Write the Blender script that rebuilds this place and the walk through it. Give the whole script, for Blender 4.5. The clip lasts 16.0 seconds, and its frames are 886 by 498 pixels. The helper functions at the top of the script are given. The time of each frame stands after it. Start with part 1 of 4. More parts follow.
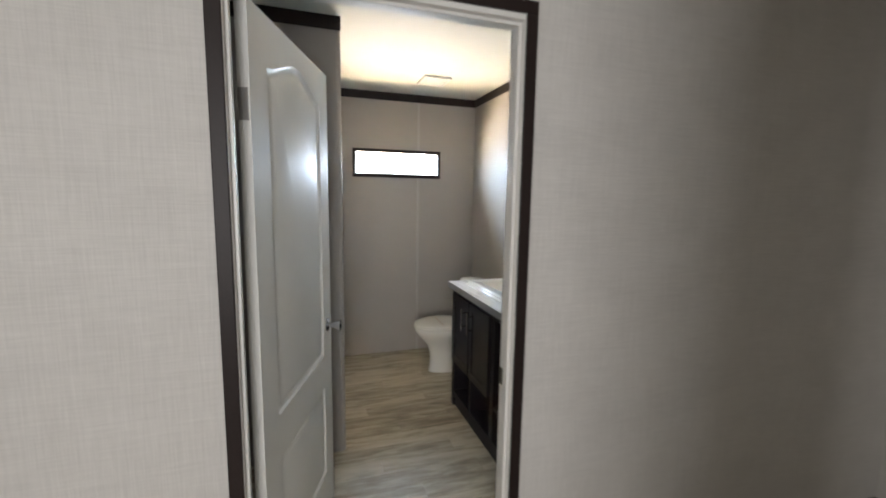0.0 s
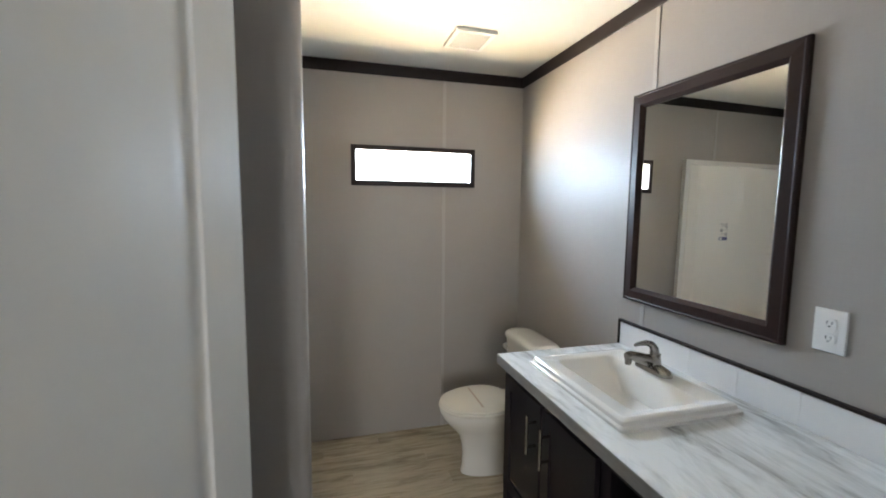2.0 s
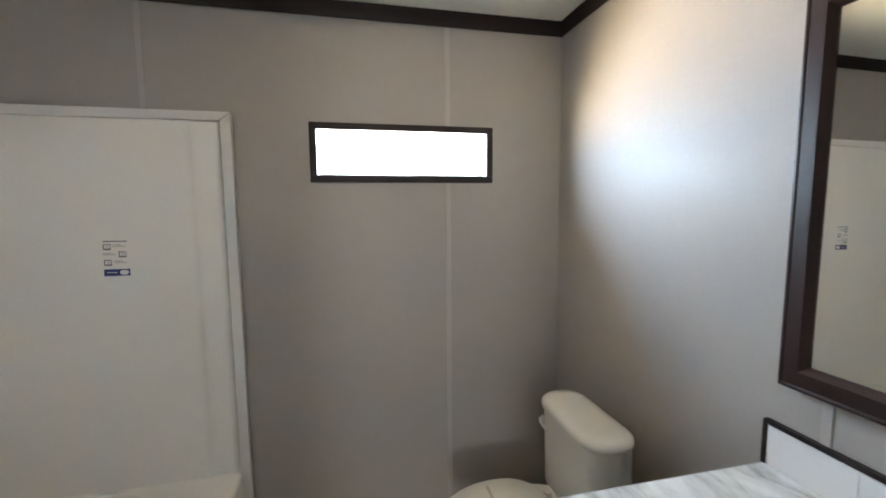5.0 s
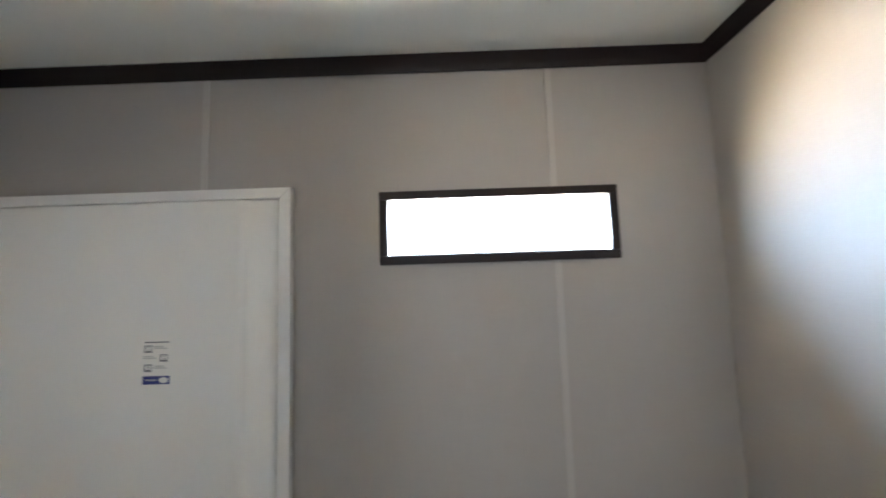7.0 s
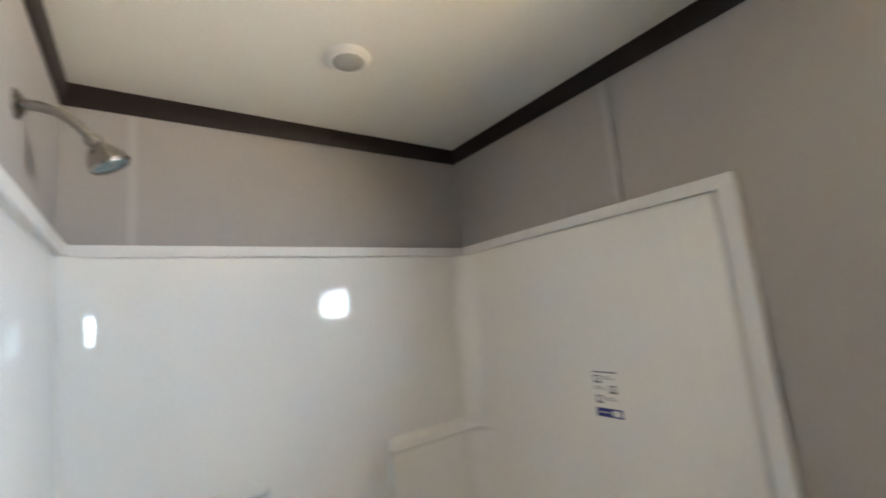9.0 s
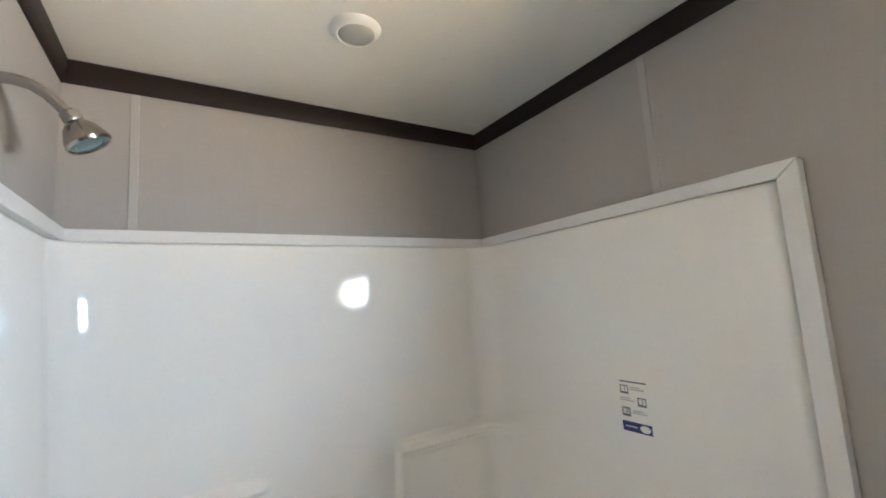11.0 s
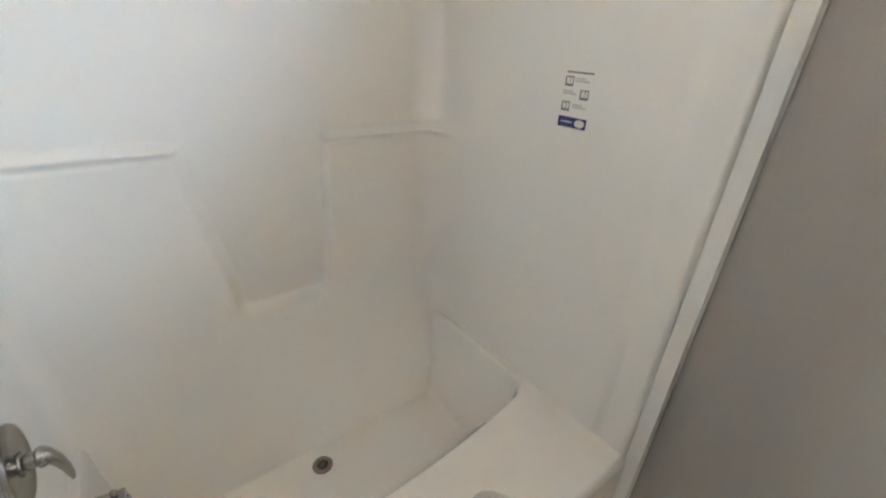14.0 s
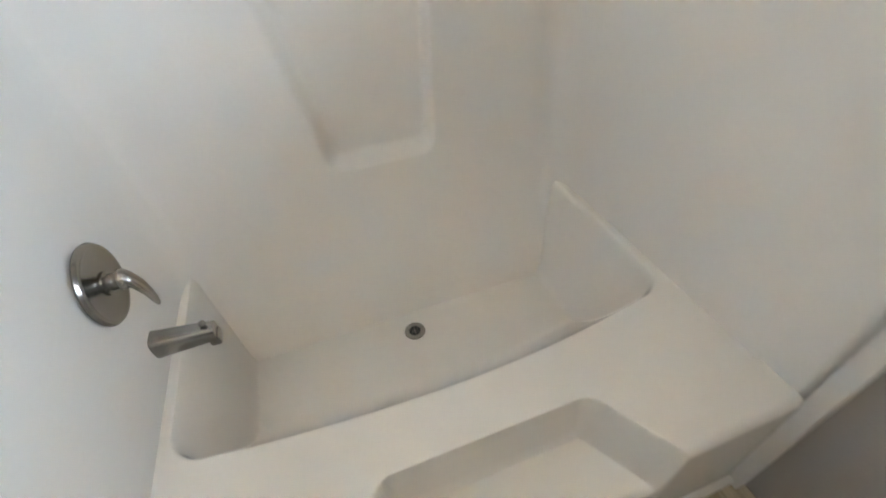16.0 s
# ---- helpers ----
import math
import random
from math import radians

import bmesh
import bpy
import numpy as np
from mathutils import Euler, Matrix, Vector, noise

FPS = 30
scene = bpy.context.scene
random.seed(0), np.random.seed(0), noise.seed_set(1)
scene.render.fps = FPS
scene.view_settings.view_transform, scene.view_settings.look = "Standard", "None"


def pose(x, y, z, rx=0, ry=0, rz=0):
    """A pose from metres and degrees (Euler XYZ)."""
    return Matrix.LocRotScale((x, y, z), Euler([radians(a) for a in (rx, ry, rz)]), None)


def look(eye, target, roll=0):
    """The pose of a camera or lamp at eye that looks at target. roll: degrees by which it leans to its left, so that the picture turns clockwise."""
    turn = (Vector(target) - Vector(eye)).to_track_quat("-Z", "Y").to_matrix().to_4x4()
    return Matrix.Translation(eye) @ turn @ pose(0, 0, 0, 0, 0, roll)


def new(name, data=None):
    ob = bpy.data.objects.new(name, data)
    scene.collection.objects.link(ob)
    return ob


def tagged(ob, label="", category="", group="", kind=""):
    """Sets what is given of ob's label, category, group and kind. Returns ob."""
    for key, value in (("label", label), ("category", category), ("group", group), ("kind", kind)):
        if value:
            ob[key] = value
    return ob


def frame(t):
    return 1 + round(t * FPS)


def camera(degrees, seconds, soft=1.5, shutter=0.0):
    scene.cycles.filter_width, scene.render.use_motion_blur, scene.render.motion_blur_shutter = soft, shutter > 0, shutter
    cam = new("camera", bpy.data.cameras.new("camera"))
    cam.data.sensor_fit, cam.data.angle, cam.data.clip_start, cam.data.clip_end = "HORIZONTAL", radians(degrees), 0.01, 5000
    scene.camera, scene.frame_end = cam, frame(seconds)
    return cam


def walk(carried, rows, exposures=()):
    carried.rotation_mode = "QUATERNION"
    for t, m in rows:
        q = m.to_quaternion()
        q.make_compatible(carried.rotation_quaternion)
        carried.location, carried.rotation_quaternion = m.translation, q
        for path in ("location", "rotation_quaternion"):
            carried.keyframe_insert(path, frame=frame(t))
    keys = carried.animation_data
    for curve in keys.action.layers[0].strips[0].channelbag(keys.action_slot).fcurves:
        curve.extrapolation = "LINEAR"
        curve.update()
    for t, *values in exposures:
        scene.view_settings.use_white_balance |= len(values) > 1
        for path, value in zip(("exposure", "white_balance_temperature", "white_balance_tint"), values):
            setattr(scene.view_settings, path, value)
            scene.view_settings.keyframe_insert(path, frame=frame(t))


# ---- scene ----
cam = camera(93.7, 16.0, soft=1.8, shutter=0.4)
PATH = [
    (0, (-0.58, -0.872, 1.518), (0.039, 1.013, 1.266), 0.9),
    (0.3, (-0.527, -0.657, 1.49), (-0.056, 1.273, 1.264), 0.1),
    (0.5, (-0.474, -0.502, 1.502), (-0.112, 1.449, 1.252), -0.3),
    (0.7, (-0.431, -0.372, 1.51), (-0.111, 1.585, 1.248), -0.5),
    (1, (-0.376, -0.233, 1.524), (-0.039, 1.722, 1.272), -0.2),
    (1.5, (-0.355, 0.033, 1.555), (0.097, 1.97, 1.339), 1.1),
    (2, (-0.325, 0.274, 1.542), (0.206, 2.192, 1.346), 0.5),
    (2.5, (-0.227, 0.501, 1.516), (0.252, 2.431, 1.303), -2.0),
    (2.6, (-0.222, 0.54, 1.507), (0.263, 2.467, 1.279), -2.3),
    (3, (-0.179, 0.642, 1.496), (0.41, 2.532, 1.209), -1.9),
    (3.2, (-0.162, 0.706, 1.508), (0.547, 2.552, 1.205), -0.8),
    (5.5, (0.006, 1.201, 1.578), (0.383, 3.162, 1.464), -0.1),
    (6, (0.019, 1.317, 1.594), (0.382, 3.284, 1.602), -0.0),
    (6.5, (0.014, 1.409, 1.606), (0.345, 3.379, 1.705), -0.9),
    (7, (0.054, 1.57, 1.591), (0.032, 3.56, 1.788), -1.8),
    (7.5, (0.033, 1.666, 1.572), (-0.418, 3.594, 1.852), -3.8),
    (8, (0.015, 1.729, 1.654), (-0.811, 3.538, 1.864), -5.6),
    (8.5, (-0.049, 1.729, 1.679), (-1.22, 3.334, 1.911), -6.1),
    (9, (-0.101, 1.791, 1.692), (-1.702, 2.955, 1.978), -5.6),
    (9.2, (-0.118, 1.817, 1.705), (-1.854, 2.764, 2.0), -5.7),
    (11.3, (-0.166, 1.892, 1.713), (-1.819, 2.998, 1.927), -2.5),
    (11.5, (-0.17, 1.892, 1.687), (-1.763, 3.09, 1.851), -1.3),
    (12, (-0.171, 1.909, 1.648), (-1.692, 3.206, 1.584), 0.6),
    (12.5, (-0.169, 1.944, 1.617), (-1.681, 3.226, 1.347), 1.5),
    (13, (-0.191, 1.952, 1.581), (-1.655, 3.221, 1.084), 2.6),
    (13.5, (-0.198, 1.996, 1.558), (-1.645, 3.18, 0.848), 2.7),
    (14, (-0.217, 1.996, 1.505), (-1.621, 3.101, 0.607), 3.2),
    (14.5, (-0.227, 2.0, 1.463), (-1.592, 3.004, 0.4), 3.3),
    (15, (-0.233, 2.017, 1.399), (-1.536, 2.876, 0.148), 2.9),
    (15.5, (-0.263, 2.051, 1.346), (-1.56, 2.726, -0.018), 0.3),
    (16, (-0.363, 2.153, 1.281), (-1.772, 2.589, -0.07), -4.2),
]
walk(cam, [(t, look(eye, target, roll)) for t, eye, target, roll in PATH],
     exposures=[(0.0, 0.82, 6400, 10), (0.5, 0.64, 6400, 10), (1.0, 0.88, 6350, 10), (2.0, 0.90, 6300, 10), (3.2, 1.20, 6300, 10), (5.5, 0.78, 6300, 10), (6.0, 0.72, 6250, 10), (7.0, 0.90, 5950, 10), (8.0, 0.95, 6150, 10), (9.0, 0.95, 6450, 10), (11.5, 1.20, 6250, 10), (12.5, 1.22, 6350, 10), (14.0, 1.36, 6400, 10), (15.0, 1.57, 6350, 10), (16.0, 1.50, 6300, 10)])

# ---- world and light ----
world = bpy.data.worlds.new("sky")
scene.world = world
world.use_nodes = True
sky = world.node_tree.nodes.new("ShaderNodeTexSky")
sky.sky_type, sky.sun_disc = "NISHITA", False
sky.sun_elevation, sky.sun_rotation = radians(50), radians(160)
world.node_tree.links.new(sky.outputs[0], world.node_tree.nodes["Background"].inputs[0])
world.node_tree.nodes["Background"].inputs[1].default_value = 0.12


def lamp(name, kind, m, energy, colour, **more):
    data = bpy.data.lights.new(name, kind)
    data.energy, data.color = energy, colour
    for key, value in more.items():
        if key == "angle":
            data.angle = value
        elif key == "size":
            data.shape, data.size, data.size_y = "RECTANGLE", value[0], value[1]
        elif key == "spread":
            data.spread = value
    ob = new(name, data)
    ob.matrix_world = m
    return ob


lamp("sun", "SUN", look((0, 0, 10), (-1.5, 4.0, 4.0)), 3.0, (1.0, 0.95, 0.88), angle=radians(0.5))
# daylight through the bathroom window: the bright low sky stands beyond it, the sunlit ground lies below it
lamp("window_sky_light", "AREA", pose(0.233, 3.23, 1.84, 90, 0, 180), 128.0, (0.65, 0.81, 1.0), size=(2.6, 0.32))
lamp("window_ground_light", "AREA", pose(0.233, 3.33, 1.69, 180, 0, 0), 172.0, (1.0, 0.77, 0.48), size=(1.6, 0.48))
# added lamp in the room before the door; it stands in for unseen daylight
lamp("hall_fill_light", "AREA", look((-1.2, -2.9, 1.5), (-0.3, 0.3, 1.35)), 32.0, (1.0, 0.985, 0.97), size=(0.9, 1.3))

# ---- materials ----


def tree(name):
    m = bpy.data.materials.new(name)
    m.use_nodes = True
    return m, m.node_tree.nodes, m.node_tree.links, m.node_tree.nodes["Principled BSDF"]


def noise_node(n, l, scale, stretch=(1, 1, 1), detail=4.0, rough=0.6, distortion=0.0):
    co, mp, tx = n.new("ShaderNodeTexCoord"), n.new("ShaderNodeMapping"), n.new("ShaderNodeTexNoise")
    mp.inputs["Scale"].default_value = stretch
    tx.inputs["Scale"].default_value, tx.inputs["Detail"].default_value = scale, detail
    tx.inputs["Roughness"].default_value, tx.inputs["Distortion"].default_value = rough, distortion
    l.new(co.outputs["Object"], mp.inputs[0])
    l.new(mp.outputs[0], tx.inputs["Vector"])
    return tx.outputs["Fac"]


def ramp(n, l, fac, stops):
    r = n.new("ShaderNodeValToRGB")
    while len(r.color_ramp.elements) < len(stops):
        r.color_ramp.elements.new(0.5)
    for e, (p, c) in zip(r.color_ramp.elements, stops):
        e.position, e.color = p, (*c, 1)
    l.new(fac, r.inputs[0])
    return r.outputs[0]


def maths(n, l, op, a, b):
    q = n.new("ShaderNodeMath")
    q.operation = op
    for i, v in enumerate((a, b)):
        if isinstance(v, (int, float)):
            q.inputs[i].default_value = v
        else:
            l.new(v, q.inputs[i])
    return q.outputs[0]


def bump(n, l, p, height, strength, distance):
    b = n.new("ShaderNodeBump")
    b.inputs["Strength"].default_value, b.inputs["Distance"].default_value = strength, distance
    l.new(height, b.inputs["Height"])
    l.new(b.outputs[0], p.inputs["Normal"])


def shade(c, k):
    return tuple(min(1.0, v * k) for v in c)


def plain(name, colour, rough=0.5, metal=0.0, vary=0.06, scale=14.0, relief=0.05, spread=0.08, stretch=(1, 1, 1), coat=0.0, spec=0.5):
    """Colour and gloss that drift at two scales, with fine relief."""
    m, n, l, p = tree(name)
    big, fine = noise_node(n, l, scale * 0.2, stretch), noise_node(n, l, scale * 6, stretch, 3)
    mix = maths(n, l, "ADD", maths(n, l, "MULTIPLY", big, 0.65), maths(n, l, "MULTIPLY", fine, 0.35))
    l.new(ramp(n, l, mix, [(0.3, shade(colour, 1 - vary)), (0.7, shade(colour, 1 + vary))]), p.inputs["Base Color"])
    l.new(maths(n, l, "ADD", maths(n, l, "MULTIPLY", mix, spread), rough - spread / 2), p.inputs["Roughness"])
    p.inputs["Metallic"].default_value = metal
    p.inputs["Coat Weight"].default_value = coat
    p.inputs["Specular IOR Level"].default_value = spec
    if relief:
        bump(n, l, p, fine, relief, 0.002)
    return m


def vinyl(name, colour, rough, weave, depth):
    """Wall vinyl printed with crossed linen threads."""
    m, n, l, p = tree(name)
    up = noise_node(n, l, 1.0, (260, 260, 9), 3)
    across = noise_node(n, l, 1.0, (11, 11, 330), 3)
    patch = noise_node(n, l, 4.0, (1, 1, 1.6), 3)
    thread = maths(n, l, "ADD", maths(n, l, "MULTIPLY", up, 0.5), maths(n, l, "MULTIPLY", across, 0.5))
    mixed = maths(n, l, "ADD", maths(n, l, "MULTIPLY", thread, 0.75), maths(n, l, "MULTIPLY", patch, 0.25))
    l.new(ramp(n, l, mixed, [(0.36, shade(colour, 1 - weave)), (0.64, shade(colour, 1 + weave))]), p.inputs["Base Color"])
    l.new(maths(n, l, "ADD", maths(n, l, "MULTIPLY", mixed, 0.14), rough - 0.07), p.inputs["Roughness"])
    p.inputs["Specular IOR Level"].default_value = 0.24
    bump(n, l, p, thread, depth, 0.0008)
    return m


def plank_wood(name):
    m, n, l, p = tree(name)
    info = n.new("ShaderNodeObjectInfo")
    co, add, mp = n.new("ShaderNodeTexCoord"), n.new("ShaderNodeVectorMath"), n.new("ShaderNodeMapping")
    add.operation = "MULTIPLY_ADD"
    add.inputs[1].default_value = (1, 1, 1)
    shift = n.new("ShaderNodeCombineXYZ")
    for i in range(3):
        l.new(maths(n, l, "MULTIPLY", info.outputs["Random"], 37.0 + 11 * i), shift.inputs[i])
    l.new(co.outputs["Object"], add.inputs[0])
    l.new(shift.outputs[0], add.inputs[2])
    mp.inputs["Scale"].default_value = (1.0, 7.0, 1.0)
    l.new(add.outputs[0], mp.inputs[0])
    facs = []
    for scale, detail, dist in ((3.4, 3, 0.7), (16.0, 5, 0.3)):
        tx = n.new("ShaderNodeTexNoise")
        tx.inputs["Scale"].default_value, tx.inputs["Detail"].default_value, tx.inputs["Distortion"].default_value = scale, detail, dist
        l.new(mp.outputs[0], tx.inputs["Vector"])
        facs.append(tx.outputs["Fac"])
    tone = maths(n, l, "MULTIPLY", maths(n, l, "SUBTRACT", info.outputs["Random"], 0.5), 0.20)
    mix = maths(n, l, "ADD", maths(n, l, "ADD", maths(n, l, "MULTIPLY", facs[0], 0.7), maths(n, l, "MULTIPLY", facs[1], 0.3)), tone)
    l.new(ramp(n, l, mix, [(0.28, (0.21, 0.175, 0.12)), (0.43, (0.35, 0.30, 0.215)), (0.55, (0.48, 0.42, 0.315)), (0.70, (0.56, 0.495, 0.385))]), p.inputs["Base Color"])
    l.new(maths(n, l, "ADD", maths(n, l, "MULTIPLY", facs[1], 0.2), 0.28), p.inputs["Roughness"])
    bump(n, l, p, facs[1], 0.12, 0.001)
    return m


def streaked(name):
    """White laminate with long soft grey streaks."""
    m, n, l, p = tree(name)
    soft = noise_node(n, l, 1.5, (2.6, 0.75, 1), 4, 0.55, 1.5)
    thin = noise_node(n, l, 5.0, (2.8, 0.7, 1), 6, 0.65, 2.2)
    mix = maths(n, l, "ADD", maths(n, l, "MULTIPLY", soft, 0.68), maths(n, l, "MULTIPLY", thin, 0.32))
    l.new(ramp(n, l, mix, [(0.36, (0.15, 0.148, 0.135)), (0.41, (0.40, 0.40, 0.385)), (0.46, (0.60, 0.605, 0.59)), (0.54, (0.77, 0.775, 0.765))]), p.inputs["Base Color"])
    p.inputs["Roughness"].default_value = 0.3
    bump(n, l, p, thin, 0.04, 0.001)
    return m


WALL = vinyl("wall_vinyl_greige", (0.37, 0.343, 0.315), 0.44, 0.035, 0.10)
BATTEN = plain("batten_vinyl", (0.41, 0.385, 0.36), 0.45, vary=0.03)
LINEN = vinyl("wall_vinyl_linen", (0.56, 0.54, 0.515), 0.60, 0.10, 0.30)
CEIL = plain("ceiling_paint", (0.75, 0.73, 0.67), 0.75, vary=0.03, relief=0.15)
BROWN = plain("brown_trim", (0.018, 0.011, 0.010), 0.45, vary=0.25, stretch=(1, 1, 1), relief=0.08, spec=0.25)
ESPRESSO = plain("espresso_cabinet", (0.014, 0.011, 0.014), 0.42, vary=0.25, relief=0.1, spec=0.3)
FRAMEWOOD = plain("mirror_frame_wood", (0.024, 0.011, 0.009), 0.45, vary=0.3, relief=0.1, spec=0.25)
WHITE = plain("white_trim_paint", (0.72, 0.70, 0.67), 0.36, vary=0.03, relief=0.05)
DOORWHITE = plain("door_paint", (0.70, 0.69, 0.66), 0.46, vary=0.03, relief=0.06, scale=40, spec=0.40)
ACRYL = plain("tub_acrylic", (0.83, 0.80, 0.75), 0.055, vary=0.015, relief=0.0, spread=0.02)
CHINA = plain("toilet_china", (0.80, 0.775, 0.72), 0.10, vary=0.015, relief=0.0, spread=0.04)
SEATW = plain("seat_plastic", (0.80, 0.77, 0.70), 0.22, vary=0.02, relief=0.0)
SINKW = plain("sink_china", (0.80, 0.78, 0.74), 0.12, vary=0.015, relief=0.0, spread=0.04)
NICKEL = plain("brushed_nickel", (0.33, 0.31, 0.285), 0.23, 1.0, vary=0.08, relief=0.05, scale=40)
HINGE = plain("satin_hinge_metal", (0.36, 0.35, 0.335), 0.42, 0.7, vary=0.06, relief=0.05, scale=40)
CHROME = plain("chrome", (0.56, 0.56, 0.56), 0.16, 1.0, vary=0.03, relief=0.0)
DARK = plain("dark_rubber_and_hole_shade", (0.02, 0.022, 0.024), 0.5, vary=0.2)
TEAL = plain("shower_face", (0.10, 0.15, 0.16), 0.30, vary=0.2)
TILE = plain("white_glazed_tile", (0.80, 0.79, 0.78), 0.16, vary=0.02, relief=0.02)
GROUT = plain("grout", (0.79, 0.78, 0.765), 0.8, vary=0.08)
PLASTIC = plain("white_plastic", (0.80, 0.79, 0.77), 0.35, vary=0.02, relief=0.0)
PAPER = plain("sticker_paper", (0.72, 0.70, 0.66), 0.45, vary=0.02)
INK = plain("grey_ink", (0.13, 0.13, 0.14), 0.5, vary=0.1)
FAINT = plain("faint_ink", (0.45, 0.44, 0.42), 0.5, vary=0.1)
TAN = plain("tan_paper", (0.52, 0.43, 0.35), 0.6, vary=0.1)
BLUE = plain("blue_ink", (0.016, 0.022, 0.17), 0.4, vary=0.1)
COUNTER = streaked("counter_laminate")
EDGE = plain("laminate_edge", (0.25, 0.245, 0.235), 0.45, vary=0.3, stretch=(1, 0.2, 1), relief=0.05)
WOOD = plank_wood("floor_plank_vinyl")
SUBFLOOR = plain("floor_base", (0.12, 0.10, 0.075), 0.7, vary=0.2)
LENS = plain("lamp_lens", (0.40, 0.395, 0.375), 0.35, vary=0.03)
GLOW = tree("bright_sky")[0]
GLOW.node_tree.nodes["Principled BSDF"].inputs["Emission Color"].default_value = (0.9, 0.95, 1.0, 1)
GLOW.node_tree.nodes["Principled BSDF"].inputs["Emission Strength"].default_value = 4.0
DIRT = plain("dry_ground", (0.42, 0.34, 0.24), 0.95, vary=0.25, scale=1.0)


def glass_material():
    m, n, l, p = tree("window_glass")
    n.remove(p)
    mix, clear, gloss, fres = n.new("ShaderNodeMixShader"), n.new("ShaderNodeBsdfTransparent"), n.new("ShaderNodeBsdfGlossy"), n.new("ShaderNodeLayerWeight")
    clear.inputs[0].default_value = (0.95, 0.97, 0.96, 1)
    gloss.inputs["Roughness"].default_value = 0.02
    fres.inputs["Blend"].default_value = 0.5
    sheen = maths(n, l, "ADD", maths(n, l, "MULTIPLY", maths(n, l, "POWER", fres.outputs["Facing"], 5.0), 0.9), 0.04)
    l.new(sheen, mix.inputs[0])
    l.new(clear.outputs[0], mix.inputs[1])
    l.new(gloss.outputs[0], mix.inputs[2])
    l.new(mix.outputs[0], n["Material Output"].inputs[0])
    return m


def mirror_material():
    m, n, l, p = tree("mirror_silver")
    p.inputs["Base Color"].default_value = (0.92, 0.93, 0.90, 1)
    p.inputs["Metallic"].default_value, p.inputs["Roughness"].default_value = 1.0, 0.01
    return m


GLASS, MIRROR = glass_material(), mirror_material()

# ---- builders ----


def place(ob):
    """The world place of a thing or part."""
    at = Vector((0, 0, 0))
    while ob is not None:
        at += ob.location
        ob = ob.parent
    return at


def part(name, bm, material, parent=None, label="", smooth=None):
    """Links a bmesh made in world metres as one mesh, under parent if there is one."""
    if smooth is not None:
        for f in bm.faces:
            f.smooth = True
        for e in bm.edges:
            e.smooth = len(e.link_faces) == 2 and e.calc_face_angle(0) < radians(smooth)
    if parent is not None:
        bm.transform(Matrix.Translation(-place(parent)))
    me = bpy.data.meshes.new(name)
    bm.to_mesh(me)
    bm.free()
    me.materials.append(material)
    ob = new(name, me)
    if parent is not None:
        ob.parent = parent
    if label:
        tagged(ob, label)
    return ob


def thing(name, at, label, category, group=""):
    ob = new(name)
    ob.location = at
    return tagged(ob, label, category, group)


def structure(name, bm, material, label, smooth=None):
    return tagged(part(name, bm, material, None, label, smooth), kind="structure")


def box(lo, hi, bevel=0.0, bm=None, segments=2):
    own = bmesh.new()
    bmesh.ops.create_cube(own, size=1)
    lo, hi = Vector(lo), Vector(hi)
    for v in own.verts:
        v.co = Vector(((lo[i] + hi[i]) / 2 + v.co[i] * (hi[i] - lo[i])) for i in range(3))
    if bevel:
        bmesh.ops.bevel(own, geom=own.edges[:], offset=bevel, segments=segments, profile=0.6, affect="EDGES")
    return merge(bm, own)


def merge(bm, own):
    if bm is None:
        return own
    me = bpy.data.meshes.new("scratch")
    own.to_mesh(me)
    own.free()
    bm.from_mesh(me)
    bpy.data.meshes.remove(me)
    return bm


def lathe(profile, m=None, steps=40, bm=None):
    """Turns (radius, height) pairs round z, then moves the result by m."""
    own = bmesh.new()
    rings = []
    for r, h in profile:
        if r < 1e-5:
            rings.append([own.verts.new((0, 0, h))])
        else:
            rings.append([own.verts.new((r * math.cos(2 * math.pi * i / steps), r * math.sin(2 * math.pi * i / steps), h)) for i in range(steps)])
    for a, b in zip(rings, rings[1:]):
        for i in range(steps):
            j = (i + 1) % steps
            q = [a[i % len(a)], a[j % len(a)], b[j % len(b)], b[i % len(b)]]
            q = list(dict.fromkeys(q))
            if len(q) > 2:
                own.faces.new(q)
    bmesh.ops.recalc_face_normals(own, faces=own.faces[:])
    if m is not None:
        own.transform(m)
    return merge(bm, own)


def loft(rings, caps=True, bm=None):
    own = bmesh.new()
    vs = [[own.verts.new(p) for p in r] for r in rings]
    k = len(vs[0])
    for a, b in zip(vs, vs[1:]):
        for i in range(k):
            own.faces.new([a[i], a[(i + 1) % k], b[(i + 1) % k], b[i]])
    if caps:
        own.faces.new(vs[0][::-1])
        own.faces.new(vs[-1])
    bmesh.ops.recalc_face_normals(own, faces=own.faces[:])
    return merge(bm, own)


def tube(points, radii, steps=16, bm=None, flat=1.0):
    """A round bar along points; flat squeezes it across."""
    pts = [Vector(p) for p in points]
    rings = []
    side = None
    for i, p in enumerate(pts):
        way = (pts[min(i + 1, len(pts) - 1)] - pts[max(i - 1, 0)]).normalized()
        if side is None:
            side = way.orthogonal().normalized() if abs(way.x) > 0.9 else way.cross(Vector((1, 0, 0))).normalized()
        side = (side - way * side.dot(way)).normalized()
        up = way.cross(side)
        r = radii[i] if isinstance(radii, (list, tuple)) else radii
        rings.append([p + side * (r * flat * math.cos(2 * math.pi * k / steps)) + up * (r * math.sin(2 * math.pi * k / steps)) for k in range(steps)])
    return loft(rings, True, bm)


